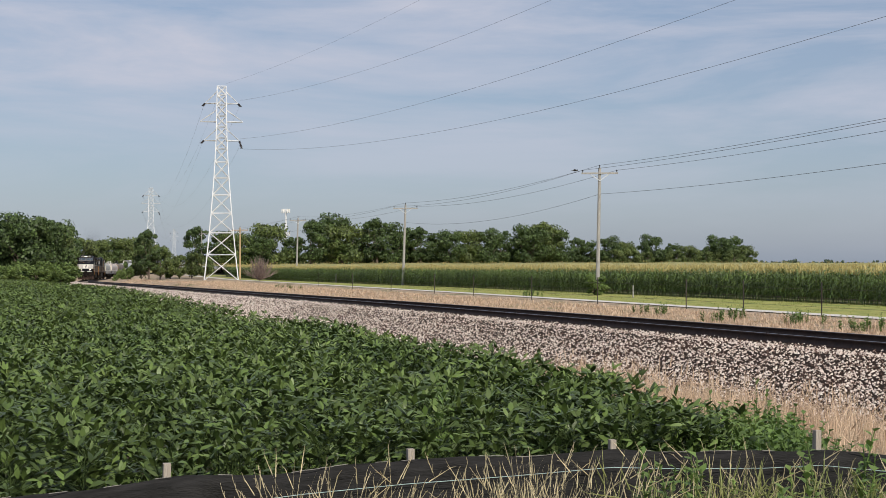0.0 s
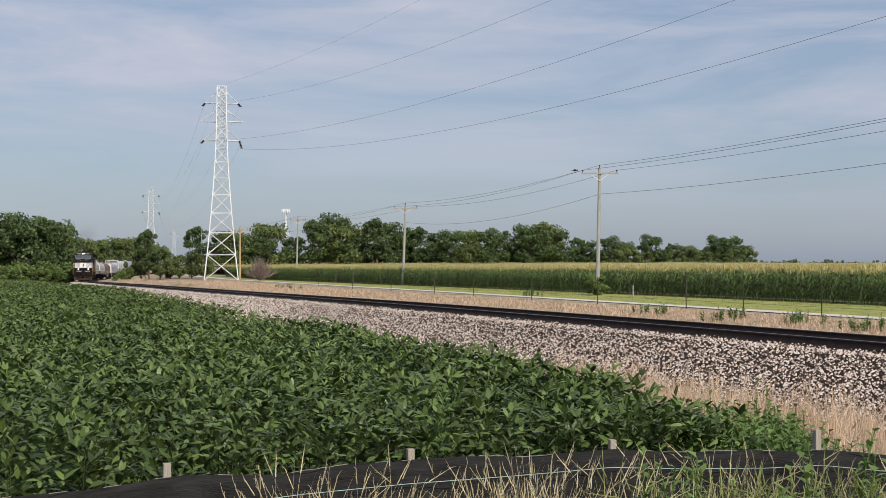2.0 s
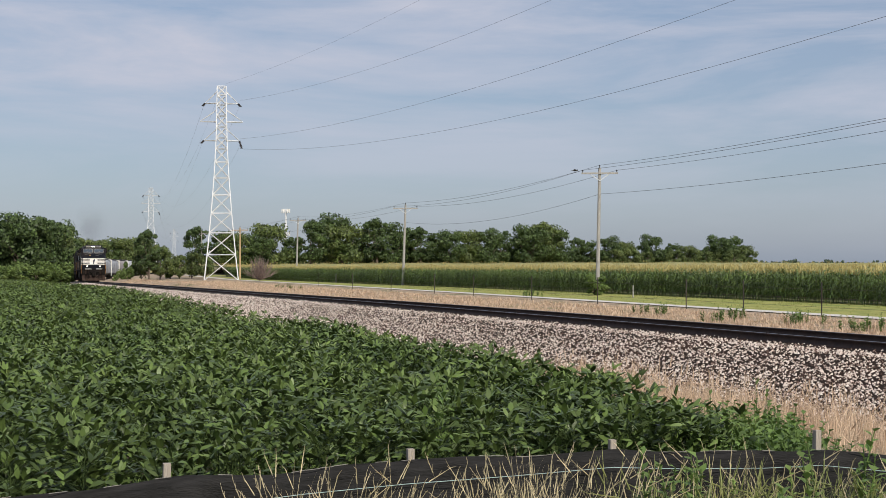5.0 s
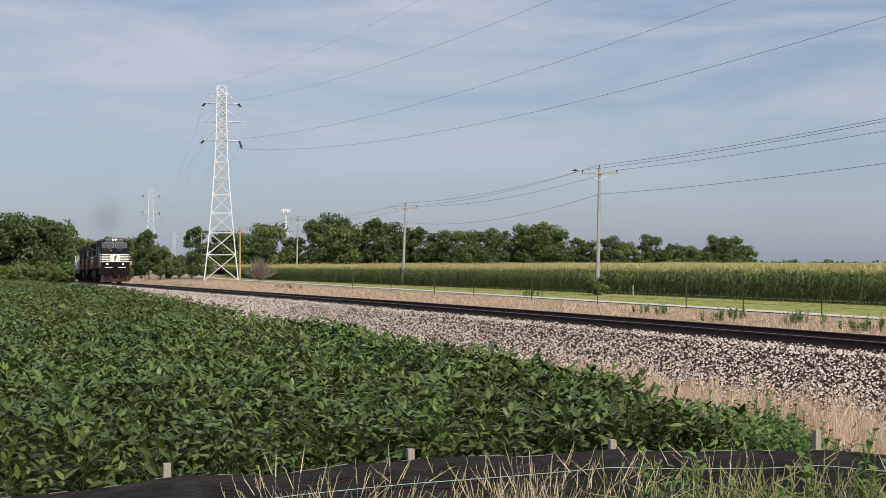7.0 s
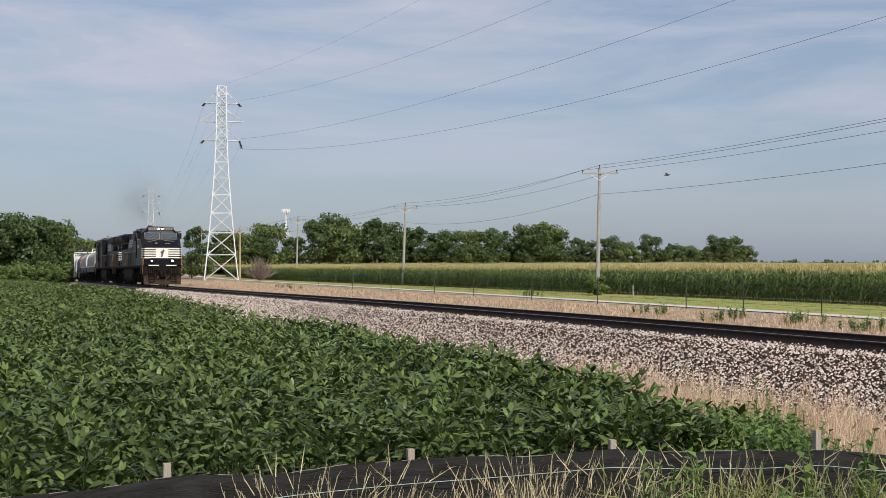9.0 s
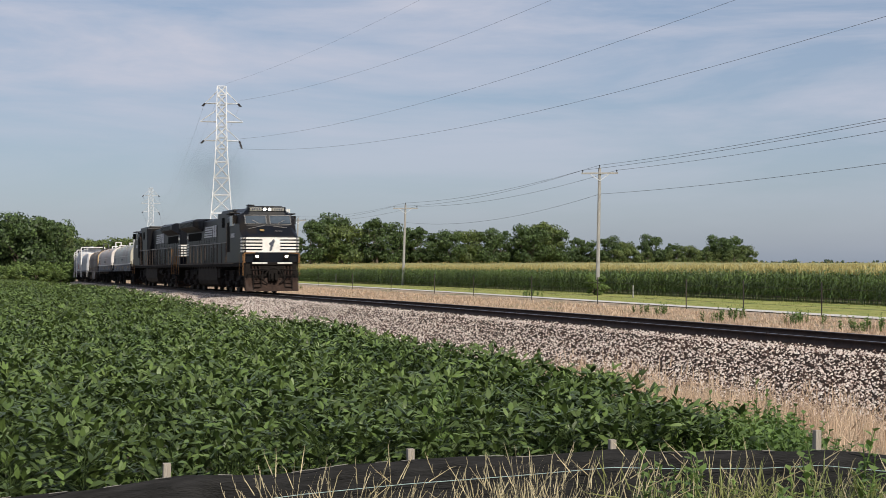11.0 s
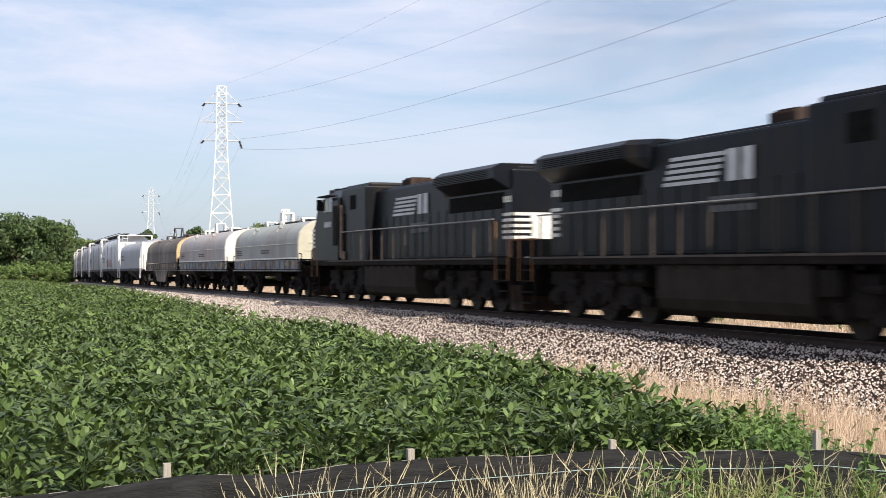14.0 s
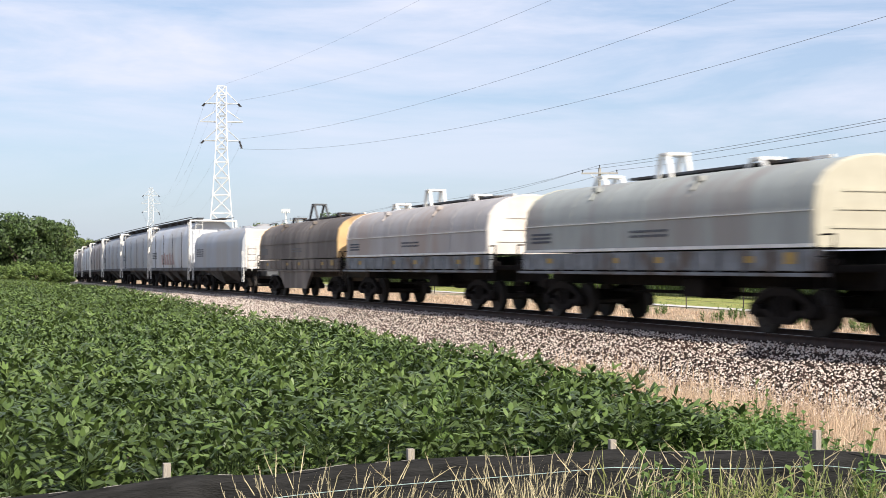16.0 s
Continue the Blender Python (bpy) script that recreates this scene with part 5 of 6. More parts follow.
# beyond the track
n = 13000
u = -28 + 190 * rng.random(n) ** 1.5
s = 3.1 + rng.random(n) * 17
p = track(u, s)
ok = p[:, 0] < road_x(p[:, 1]) - 0.9
lawn("dry_grass", "short tan dry grass between track and lane", "grass", DRY_FAR, at_ground(p[:, 0], p[:, 1], ok), 0.6, 1.25, "dry_grass")
# verge along the lane
n = 1300
y = rng.uniform(55, 150, n)
x = road_x(y) + 1.5 + rng.random(n) * np.maximum(corn_edge(y) - road_x(y) - 1.8, 0.5)
lawn("verge_grass", "mown yellow-green grass beside the lane", "grass", DRY_FAR, at_ground(x, y), 0.35, 0.6, "verge")
# green weeds by the bean field's corner
n = 900
x, y = rng.uniform(1.0, 2.9, n), rng.uniform(7.85, 9.9, n)
ok = (x < 2.22 + 0.12 * (y - 8) + rng.normal(0, 0.08, n)) & (x > soy_edge(y) - 0.5)
lawn("weeds", "bright green leafy weeds at the corner of the beans", "weeds", WEED, at_ground(x, y, ok), 0.72, 0.92, "weed")
# tall feathery weeds standing out of the beans
for wx, wy, ws in ((-0.03, 8.0, 1.5), (0.06, 8.5, 1.4), (1.9, 9.4, 1.1), (2.2, 9.6, 1.1)):
    t = weed_tmpl(r0, 0.8, 26, 0.10)
    ob = new("tall_weed", mesh_np("tall_weed", t[0], t[1], ["weed"], t[2]))
    z = float(ground_z(np.array([[wx, wy]]))[0])
    ob.matrix_world = Matrix.Translation((wx, wy, z)) @ Matrix.Diagonal((ws * 0.55, ws * 0.55, ws, 1))
    tagged(ob, "tall feathery green weed among the beans", "weed", "tall weeds")
# scattered weeds beyond the track
q = np.array([(14.6, 56), (14.3, 55.4), (9.8, 67), (10.3, 66), (6.8, 106), (6.4, 103), (15.4, 50), (14.9, 49.2), (13.0, 61), (-16, 140), (-14.5, 134), (11.4, 58)], float)
q = np.repeat(q, 7, 0) + rng.normal(0, 0.42, (84, 2))
lawn("weeds", "low green weeds in the dry grass beyond the track", "weeds", BUSHY, at_ground(q[:, 0], q[:, 1]), 0.6, 1.0, "weed")
# in front of the silt fence
n = 92
x = np.concatenate([rng.normal(-0.45, 0.17, 42), rng.normal(0.37, 0.11, 40), rng.uniform(-0.9, 1.1, 10)])
y = fence_y(x) - 0.9 - rng.random(n) * 0.9
lawn("seed_grass", "pale dry seed-headed grass before the silt fence", "grass", STALK, at_ground(x, y), 0.72, 0.98, "pale_grass")
n = 300
x = 0.9 + 1.7 * rng.random(n) ** 0.8
y = fence_y(x) - 0.5 - rng.random(n) * 1.2
lawn("green_grass", "green grass before the silt fence", "grass", GREEN, at_ground(x, y), 0.78, 1.08, "grass_green")
n = 22
x = rng.uniform(0.95, 2.6, n)
y = fence_y(x) - 0.5 - rng.random(n) * 1.1
lawn("weeds", "green weeds before the silt fence", "weeds", WEED, at_ground(x, y), 0.8, 1.05, "weed")
x = rng.uniform(0.7, 2.6, 26)
y = fence_y(x) - 0.5 - rng.random(26) * 1.0
lawn("seed_grass", "dry stems among the green grass", "grass", STALK, at_ground(x, y), 0.76, 1.02, "pale_grass")


# ---- ballast stones ----
def stone_tmpl(r):
    v = np.array([(1, 0, 0), (-1, 0, 0), (0, 1, 0), (0, -1, 0), (0, 0, 1), (0, 0, -1)], float) * r.uniform(0.65, 1.15, (6, 1)) + r.normal(0, 0.15, (6, 3))
    v[:, 2] *= 0.7
    v[:4, 2] -= 0.35
    f = np.array([(0, 2, 4), (2, 1, 4), (1, 3, 4), (3, 0, 4)])
    return v[:5], f, np.zeros(4, int)


STONES = [stone_tmpl(r0) for _ in range(10)]
n = 170000
u = np.where(rng.random(n) < 0.74, -30 + 95 * rng.random(n) ** 1.3, 62 + 150 * rng.random(n) ** 1.2)
s = np.where(rng.random(n) < 0.86, rng.uniform(-6.5, -1.2, n), rng.uniform(-1.2, 3.6, n))
zz = np.interp(s, [c[0] for c in cols], [c[1] for c in cols])
p = track(u, s, 0.0)
p[:, 2] += zz + rng.uniform(-0.01, 0.03, n)
chunks = []
which = rng.integers(0, len(STONES), n)
for k, t in enumerate(STONES):
    q = p[which == k]
    chunks.append(spread(t, q, rng.uniform(0, 6.283, len(q)), rng.uniform(0.0185, 0.0365, len(q)) * (1 + 0.3 * (u[which == k] > 15) + 0.9 * np.clip((u[which == k] - 60) / 60, 0, 1)), rng.normal(0, 0.4, (len(q), 2))))
stones = new("ballast_stones", joined("ballast_stones", chunks, ["stone"]))
tagged(stones, "loose pale pink-grey crushed ballast stones", "ballast", kind="stuff")


# ---- trees ----
def crown_np(r, w, h, lobes, leaves, leaf, z0):
    cs = []
    for k in range(lobes):
        a, rr, zz = r.uniform(0, 6.283), math.sqrt(r.random()), r.uniform(-0.85, 0.8)
        k2 = math.sqrt(max(0.05, 1 - zz * zz)) * rr * 0.75
        cs.append((w * k2 * math.cos(a), w * k2 * math.sin(a), z0 + h * (0.5 + 0.5 * zz * 0.8), r.uniform(0.11, 0.30) * min(w, h * 0.6)))
    cs = np.array(cs)
    pick = r.integers(0, lobes, leaves)
    d = r.normal(0, 1, (leaves, 3))
    d /= np.linalg.norm(d, axis=1)[:, None]
    c = cs[pick, :3] + d * cs[pick, 3:] * (0.55 + 0.5 * r.random((leaves, 1))) * np.array([1.15, 1.15, 0.9])
    nrm = d + r.normal(0, 0.55, (leaves, 3))
    nrm /= np.linalg.norm(nrm, axis=1)[:, None]
    s = np.cross(nrm, r.normal(0, 1, (leaves, 3)))
    s /= np.linalg.norm(s, axis=1)[:, None]
    t = np.cross(nrm, s)
    L = leaf * r.uniform(0.6, 1.3, (leaves, 1))
    v = np.stack([c - s * L, c - t * L * 0.55, c + s * L, c + t * L * 0.55], 1).reshape(-1, 3)
    return v, np.arange(leaves * 4).reshape(-1, 4), cs


def make_tree(r, label, w, h, trunk, material, leaf=0.3, leaves=2600, lobes=16, name="tree"):
    ob = thing(name, label, "tree" if name == "tree" else "bush", "")
    v, f, cs = crown_np(r, w, h, lobes, leaves, leaf, trunk)
    me = mesh_np("crown", v, f, [material])
    c = new("crown", me)
    c.parent = ob
    bm = B()
    top = trunk + h * 0.45
    rod(bm, (0, 0, -0.3), (0.1, 0, top), 0.04 * h * 0.5 + 0.06, 7, 0.06)
    for k in range(0, len(cs), 2):
        rod(bm, (0.05, 0, trunk * 0.7 + 0.3 * h * r.random()), tuple(cs[k, :3]), 0.07, 5, 0.02)
    part("trunk", bm, "bark", ob)
    return ob


KINDS = [make_tree(r0, "broad dark green deciduous tree", w, h, tr, mt, lf, lv, lb)
         for w, h, tr, mt, lf, lv, lb in ((4.6, 9.8, 0.6, "leaf_a", 0.26, 5200, 44), (5.2, 8.8, 0.4, "leaf_b", 0.26, 5200, 46), (3.8, 11.4, 0.8, "leaf_a", 0.25, 5000, 40),
                                      (5.6, 10.4, 0.4, "leaf_a", 0.27, 6000, 50), (4.2, 7.0, 0.1, "leaf_b", 0.24, 4000, 30), (3.0, 4.2, 0.0, "leaf_vine", 0.18, 2800, 18))]
TREE_LABELS = ["dark green deciduous tree behind the corn", "dark green deciduous tree beside the track", "low leafy green tree beside the field"]
used = set()


def plant(kind, x, y, s, label, group, sink=0.2, wide=1.0):
    z = float(ground_z(np.array([[x, y]]))[0]) - sink
    m = Matrix.Translation((x, y, z)) @ Matrix.Rotation(rng.uniform(0, 6.283), 4, "Z")
    if kind not in used:
        used.add(kind)
        ob = KINDS[kind]
        ob.matrix_world = m
    else:
        ob = copy_thing(KINDS[kind], m)
    ob.scale = (s * wide, s * wide, s)
    return tagged(ob, label, group=group)


def px(x, d):
    """x in metres of a view column at depth d."""
    return (x - 784) / 2440 * d


# the wood behind the corn: bearing, rise of the top, distance, kind of tree
WOOD_WEST = ((356, 74, 330, 2), (392, 62, 335, 0), (415, 58, 330, 1), (447, 56, 335, 3), (480, 70, 345, 1), (515, 50, 350, 0), (548, 84, 350, 2), (580, 92, 355, 3),
                         (612, 68, 360, 1), (640, 60, 365, 1), (668, 86, 360, 2), (690, 72, 370, 3), (722, 66, 372, 0), (745, 70, 368, 2), (772, 60, 376, 3))
WOOD_EAST = ((800, 58, 372, 0), (826, 56, 380, 1),
                         (855, 62, 380, 3), (884, 60, 384, 0), (905, 52, 390, 2), (935, 70, 385, 3), (965, 70, 388, 1), (990, 62, 390, 3), (1018, 48, 400, 2), (1045, 42, 402, 0), (1082, 48, 405, 3),
                         (1112, 36, 410, 1), (1150, 52, 410, 3), (1185, 36, 415, 0), (1215, 30, 420, 1), (1245, 28, 420, 0), (1272, 50, 420, 3), (1297, 50, 422, 0), (1318, 30, 425, 1))
for col, up, d, kind in WOOD_WEST + WOOD_EAST:
    hgt = up / 2440 * d + 2.0
    k = KINDS[kind]
    plant(kind, px(col, d) + rng.normal(0, 0.6), d + rng.normal(0, 3), hgt / (9.6, 8.4, 11.2, 10.0, 6.8, 4.0)[kind], TREE_LABELS[0], "trees behind the corn")
for col in range(440, 1330, 26):
    d = 372 + (col - 440) * 0.05 + rng.normal(0, 3)
    plant(4, px(col, d), d, rng.uniform(0.75, 1.05), TREE_LABELS[2], "trees behind the corn")
# left of the track, beyond the beans
for col, up, d, kind in ((-30, 88, 250, 0), (5, 90, 252, 3), (38, 86, 248, 3), (68, 84, 252, 0), (88, 84, 256, 3), (100, 62, 262, 1), (60, 60, 270, 2), (20, 66, 275, 2),
                         (104, 78, 300, 0), (118, 66, 318, 0)):
    hgt = (up + 10) / 2440 * d + 3.2
    plant(kind, px(col, d), d, hgt / (9.6, 8.4, 11.2, 10.0, 6.8, 4.0)[kind], TREE_LABELS[1], "trees beyond the beans", wide=0.8 if col > 80 else 1.0)
for col, up, d, kind in ((130, 50, 425, 4), (152, 42, 440, 4), (172, 40, 446, 1), (194, 40, 450, 0), (216, 44, 452, 1), (236, 46, 456, 3), (262, 40, 460, 0), (290, 22, 470, 4)):
    plant(kind, px(col, d), d, (up / 2440 * d + 4) / (9.6, 8.4, 11.2, 10.0, 6.8, 4.0)[kind], TREE_LABELS[1], "trees beyond the curve")
for col, d in ((-30, 238), (-12, 236), (5, 238), (22, 235), (40, 238), (55, 234), (72, 238), (86, 236), (98, 238), (110, 236), (118, 242), (30, 231), (64, 230), (90, 231), (6, 230), (108, 229)):
    plant(5, px(col, d), d, rng.uniform(0.75, 1.15), "low bright green shrub at the field's end", "shrubs at the field end", wide=1.3)
# between track and tower
for col, up, d, kind, wide in ((264, 70, 231, 2, 0.85), (250, 44, 235, 1, 0.6), (284, 40, 233, 4, 0.7), (318, 20, 238, 4, 0.8), (340, 24, 240, 4, 0.8), (302, 12, 240, 5, 0.8),
                               (232, 12, 240, 5, 0.6), (216, -8, 234, 5, 0.8), (206, -14, 228, 5, 0.8), (226, -4, 230, 5, 0.8), (362, 18, 244, 4, 0.8)):
    hgt = up / 2440 * d + 2.8
    plant(kind, px(col, d), d, hgt / (9.6, 8.4, 11.2, 10.0, 6.8, 4.0)[kind], TREE_LABELS[1], "trees between track and tower", wide=wide)
# weedy vine at the pole's foot
plant(5, px(1052, 108.5), 108.5, 0.5, "leafy green vine at the foot of a utility pole", "shrubs at the corn edge")
# dry shrub
t = Tmpl()
for k in range(260):
    a, e = r0.uniform(0, 6.283), r0.uniform(0.35, 1.5)
    l = r0.uniform(1.2, 3.4)
    m0 = np.array([0, 0, 0.2])
    m1 = m0 + l * 0.6 * np.array([math.cos(a) * math.cos(e), math.sin(a) * math.cos(e), math.sin(e)])
    m2 = m1 + l * 0.5 * np.array([math.cos(a + 0.4) * math.cos(e + 0.2), math.sin(a + 0.4) * math.cos(e + 0.2), math.sin(e + 0.2)])
    t.stick(m0, m1, 0.03, 0)
    t.stick(m1, m2, 0.022, 0)
    t.stick(m1, m1 + (m2 - m1) * 0.7 + r0.normal(0, 0.25, 3), 0.02, 0)
t = t.done()
ob = tagged(new("dry_shrub", mesh_np("dry_shrub", t[0], t[1], ["twig"], t[2])), "leafless reddish-brown shrub beside the lane", "bush")
ob.location = (px(460, 200), 200, float(ground_z(np.array([[px(460, 200), 200.0]]))[0]))
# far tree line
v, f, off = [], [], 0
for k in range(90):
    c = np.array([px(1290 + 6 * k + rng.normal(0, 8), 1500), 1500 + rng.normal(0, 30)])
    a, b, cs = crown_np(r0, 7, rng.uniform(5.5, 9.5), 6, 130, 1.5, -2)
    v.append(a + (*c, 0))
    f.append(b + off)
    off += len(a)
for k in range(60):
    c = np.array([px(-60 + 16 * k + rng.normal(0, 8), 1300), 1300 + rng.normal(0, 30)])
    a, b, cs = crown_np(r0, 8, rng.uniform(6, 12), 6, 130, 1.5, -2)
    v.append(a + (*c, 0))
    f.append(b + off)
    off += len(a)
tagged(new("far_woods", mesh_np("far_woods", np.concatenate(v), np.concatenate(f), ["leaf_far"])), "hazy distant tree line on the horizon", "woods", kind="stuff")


# ---------- lattice towers ----------
def lattice_tower(label):
    tw = thing("transmission_tower", label, "transmission tower", "transmission towers")
    lv = [(0, 2.75), (4.2, 2.3), (7.8, 1.95), (11.0, 1.66), (14.0, 1.42), (16.8, 1.22), (19.4, 1.06), (21.6, 0.95), (23.4, 0.88), (25.2, 0.84), (27.0, 0.80), (28.8, 0.77), (30.4, 0.74), (31.8, 0.72)]
    cor = [(-1, -1), (1, -1), (1, 1), (-1, 1)]
    for cx, cy in cor:
        bm = loft(B(), [[(cx * a + dx, cy * a + dy, z) for dx, dy in ((-0.065, -0.065), (0.065, -0.065), (0.065, 0.065), (-0.065, 0.065))] for z, a in lv])
        part("leg", bm, "galv", tw)
    for k in range(4):
        (ax, ay), (bx, by) = cor[k], cor[(k + 1) % 4]
        bm = B()
        for i, ((z0, a), (z1, b)) in enumerate(zip(lv, lv[1:])):
            rod(bm, (ax * a, ay * a, z0), (bx * b, by * b, z1), 0.06, 4)
            rod(bm, (bx * a, by * a, z0), (ax * b, ay * b, z1), 0.06, 4)
            rod(bm, (ax * b, ay * b, z1), (bx * b, by * b, z1), 0.06, 4)
        part("bracing", bm, "galv", tw)
    for z, w in ((29.0, 2.7), (26.0, 3.5), (22.9, 2.9)):
        for s in (-1, 1):
            bm = B()
            for y in (-0.7, 0.7):
                rod(bm, (s * 0.7, y, z), (s * w, 0, z), 0.07, 4)
                rod(bm, (s * 0.7, y, z + 2.0), (s * w, 0, z), 0.05, 4)
            part("cross_arm", bm, "galv", tw)
            if w < 3.2:
                bm = B()
                rod(bm, (s * w, 0, z - 0.02), (s * (w + 0.35), -0.4, z - (1.2 if s > 0 and z < 25 else 0.45)), 0.13, 8)
                for k in range(6):
                    f = k / 5
                    p = Vector((s * w, 0, z)).lerp(Vector((s * (w + 0.35), -0.4, z - (1.2 if s > 0 and z < 25 else 0.45))), f)
                    rod(bm, p, p + Vector((0, 0, -0.06)), 0.24, 10)
                part("insulator", bm, "insulator", tw, "dark insulator string")
    return tw


TW = [(-36.3, 226.0, -0.95), (-109.5, 517.0, -1.5), (-221.0, 1134.0, -1.5), (79.7, -50.7, 0.0)]
tower = lattice_tower("white galvanised lattice transmission tower beside the track")
tower.matrix_world = pose(*TW[0], 0, 0, 9)
for x, y, z in TW[1:]:
    far = copy_thing(tower, pose(x, y, z, 0, 0, 12))
    tagged(far, "white lattice transmission tower of the power line")
    if y < 0:
        far.scale = (1.3, 1.3, 1.5)


def wire(name, label, a, b, sag, r=0.03, n=40):
    cu = bpy.data.curves.new(name, "CURVE")
    cu.dimensions, cu.bevel_depth, cu.bevel_resolution = "3D", r, 0
    sp = cu.splines.new("POLY")
    sp.points.add(n)
    a, b = Vector(a), Vector(b)
    for i in range(n + 1):
        s = i / n
        p = a.lerp(b, s) - Vector((0, 0, 4 * sag * s * (1 - s)))
        sp.points[i].co = (*p, 1)
    cu.materials.append(M["wire"])
    return tagged(new(name, cu), label, "wire")


def arm_tip(i, w, z, rz=9):
    return Matrix.Translation(TW[i]) @ Matrix.Rotation(radians(rz), 4, "Z") @ Vector((w, 0, z))


for ax, az, rise, sag, thin in ((-35.57, 29.64, 18.75, 8.27, 0.009), (-33.25, 26.86, 14.73, 9.23, 0.012), (-33.25, 20.56, 12.95, 7.92, 0.013), (-32.79, 18.9, 10.92, 9.47, 0.013)):
    a = Vector((ax, 226.0, CAM_Z + az))
    wire("power_line", "long sagging conductor of the transmission line", a, a + Vector((116, -276.67, rise)), sag, thin, 60)
for w, z in ((2.9, 28.6), (-2.9, 28.6), (3.1, 22.4), (-3.1, 22.6), (0.0, 31.8)):
    wire("power_line", "thin far span of the transmission line", arm_tip(0, w, z), arm_tip(1, w, z, 12), 9.0, 0.010)
    wire("power_line", "thin far span of the transmission line", arm_tip(1, w, z, 12), arm_tip(2, w, z, 12), 9.0, 0.015)


# ---------- utility poles ----------
def utility_pole(h, lean, label, material="pole_wood", arm=True):
    ob = thing("utility_pole", label, "utility pole", "utility poles along the lane")
    bm = B()
    rod(bm, (0, 0, -0.6), (lean * h, 0, h), 0.17, 10, 0.11)
    part("pole", bm, material, ob)
    if arm:
        bm = B()
        box(bm, (lean * h, -0.14, h - 0.45), (2.9, 0.1, 0.13), 0.01)
        part("crossarm", bm, material, ob)
        for s in (-1, 1):
            bm = B()
            rod(bm, (lean * h, -0.14, h - 1.05), (lean * h + s * 0.75, -0.14, h - 0.5), 0.03, 5)
            part("brace", bm, "galv", ob)
        for x in (-1.35, 1.35, 0.0):
            bm = B()
            z = h - 0.39 if x else h
            rod(bm, (lean * h + x, -0.14 if x else 0, z), (lean * h + x, -0.14 if x else 0, z + 0.12), 0.03, 6)
            rod(bm, (lean * h + x, -0.14 if x else 0, z + 0.1), (lean * h + x, -0.14 if x else 0, z + 0.22), 0.06, 8, 0.04)
            part("insulator", bm, "insulator", ob)
    return ob


POLES = [(29.6, 43.0, 10.0, 0.012), (12.3, 110.0, 10.0, 0.02), (-4.75, 163.0, 9.35, 0.035), (-25.2, 237.0, 10.3, 0.03)]
tops = []
for x, y, h, lean in POLES:
    p = utility_pole(h, lean, "weathered grey wooden utility pole with crossarm")
    z = CAM_Z - 2.3
    p.matrix_world = pose(x, y, z, 0, 0, -4)
    tops.append(p.matrix_world.copy() @ Vector((lean * h, 0, h)))
tops.append(Vector((px(357, 330), 330, tops[-1].z - 0.3)))
for a, b in zip(tops, tops[1:]):
    for dx, dz, sag in ((-1.35, -0.2, 0.7), (1.35, -0.2, 0.75), (0, 0.2, 0.6), (0.0, -2.1, 1.0)):
        wire("overhead_wire", "thin overhead wire between utility poles", a + Vector((dx, 0, dz)), b + Vector((dx, 0, dz)), sag if a is not tops[0] else 0.45, 0.012, 24)
for col, d, top, mt, lab in ((357, 330, 410, "pole_wood", "grey wooden utility pole by the tower"), (425, 236, 403, "pole_new", "tan wooden utility pole by the tower")):
    h = (468 - top) / 2440 * d + 2.6
    p = utility_pole(h, 0.0, lab, mt)
    p.matrix_world = pose(px(col, d), d, CAM_Z - 2.6, 0, 0, -10)


# ---------- radio mast ----------
mast = thing("radio_mast", "grey monopole radio mast above the wood", "radio mast")
md, mx = 700.0, px(506, 700)
mt_top = (468 - 370) / 2440 * md + CAM_Z
bm = B()
rod(bm, (0, 0, 0), (0, 0, mt_top + 2), 0.75, 10, 0.4)
part("pole", bm, "galv", mast)
for z in (mt_top + 0.6, mt_top - 11):
    bm = B()
    rod(bm, (-2.0, 0, z), (2.0, 0, z), 0.2, 6)
    part("platform", bm, "galv", mast)
    for k in range(6 if z > mt_top else 3):
        bm = B()
        a = k * 1.05
        box(bm, (1.9 * math.cos(a), 1.9 * math.sin(a), z + 0.3), (0.5, 0.4, 2.0), 0.05)
        part("antenna", bm, "white_frame", mast)
mast.matrix_world = pose(mx, md, -2)

# ---------- wire fence beside the lane ----------
wf = thing("wire_fence", "thin wire fence on dark steel posts beside the lane", "fence")
posts = []
for yy in (40, 47, 54.5, 61.7, 68, 73.5, 84, 94, 105, 114, 126, 139, 153):
    xx = road_x(yy) - 2.2 - 0.012 * (yy - 60)
    zz = float(ground_z(np.array([[xx, float(yy)]]))[0])
    posts.append((xx, float(yy), zz))
    bm = B()
    box(bm, (xx, yy, zz + 0.75), (0.055, 0.012, 1.75))
    box(bm, (xx, yy - 0.02, zz + 0.75), (0.012, 0.04, 1.75))
    part("post", bm, "tpost", wf)
for zt in (0.5, 0.9, 1.3):
    bm = B()
    for a, b in zip(posts, posts[1:]):
        rod(bm, (a[0], a[1], a[2] + zt), (b[0], b[1], b[2] + zt), 0.006, 4)
    part("strand", bm, "tpost", wf)
for col, d in ((595, 190), (1120, 100)):
    bm = B()
    z = float(ground_z(np.array([[px(col, d), d]]))[0])
    rod(bm, (0, 0, -0.2), (0, 0, 1.2), 0.1, 8, 0.09) if col < 900 else rod(bm, (0, 0, -0.2), (0, 0, 0.9), 0.05, 8, 0.04)
    ob = tagged(link("marker_post", bm, "pole_wood"), "short weathered wooden post beside the lane", "post")
    ob.location = (px(col, d), d, z)

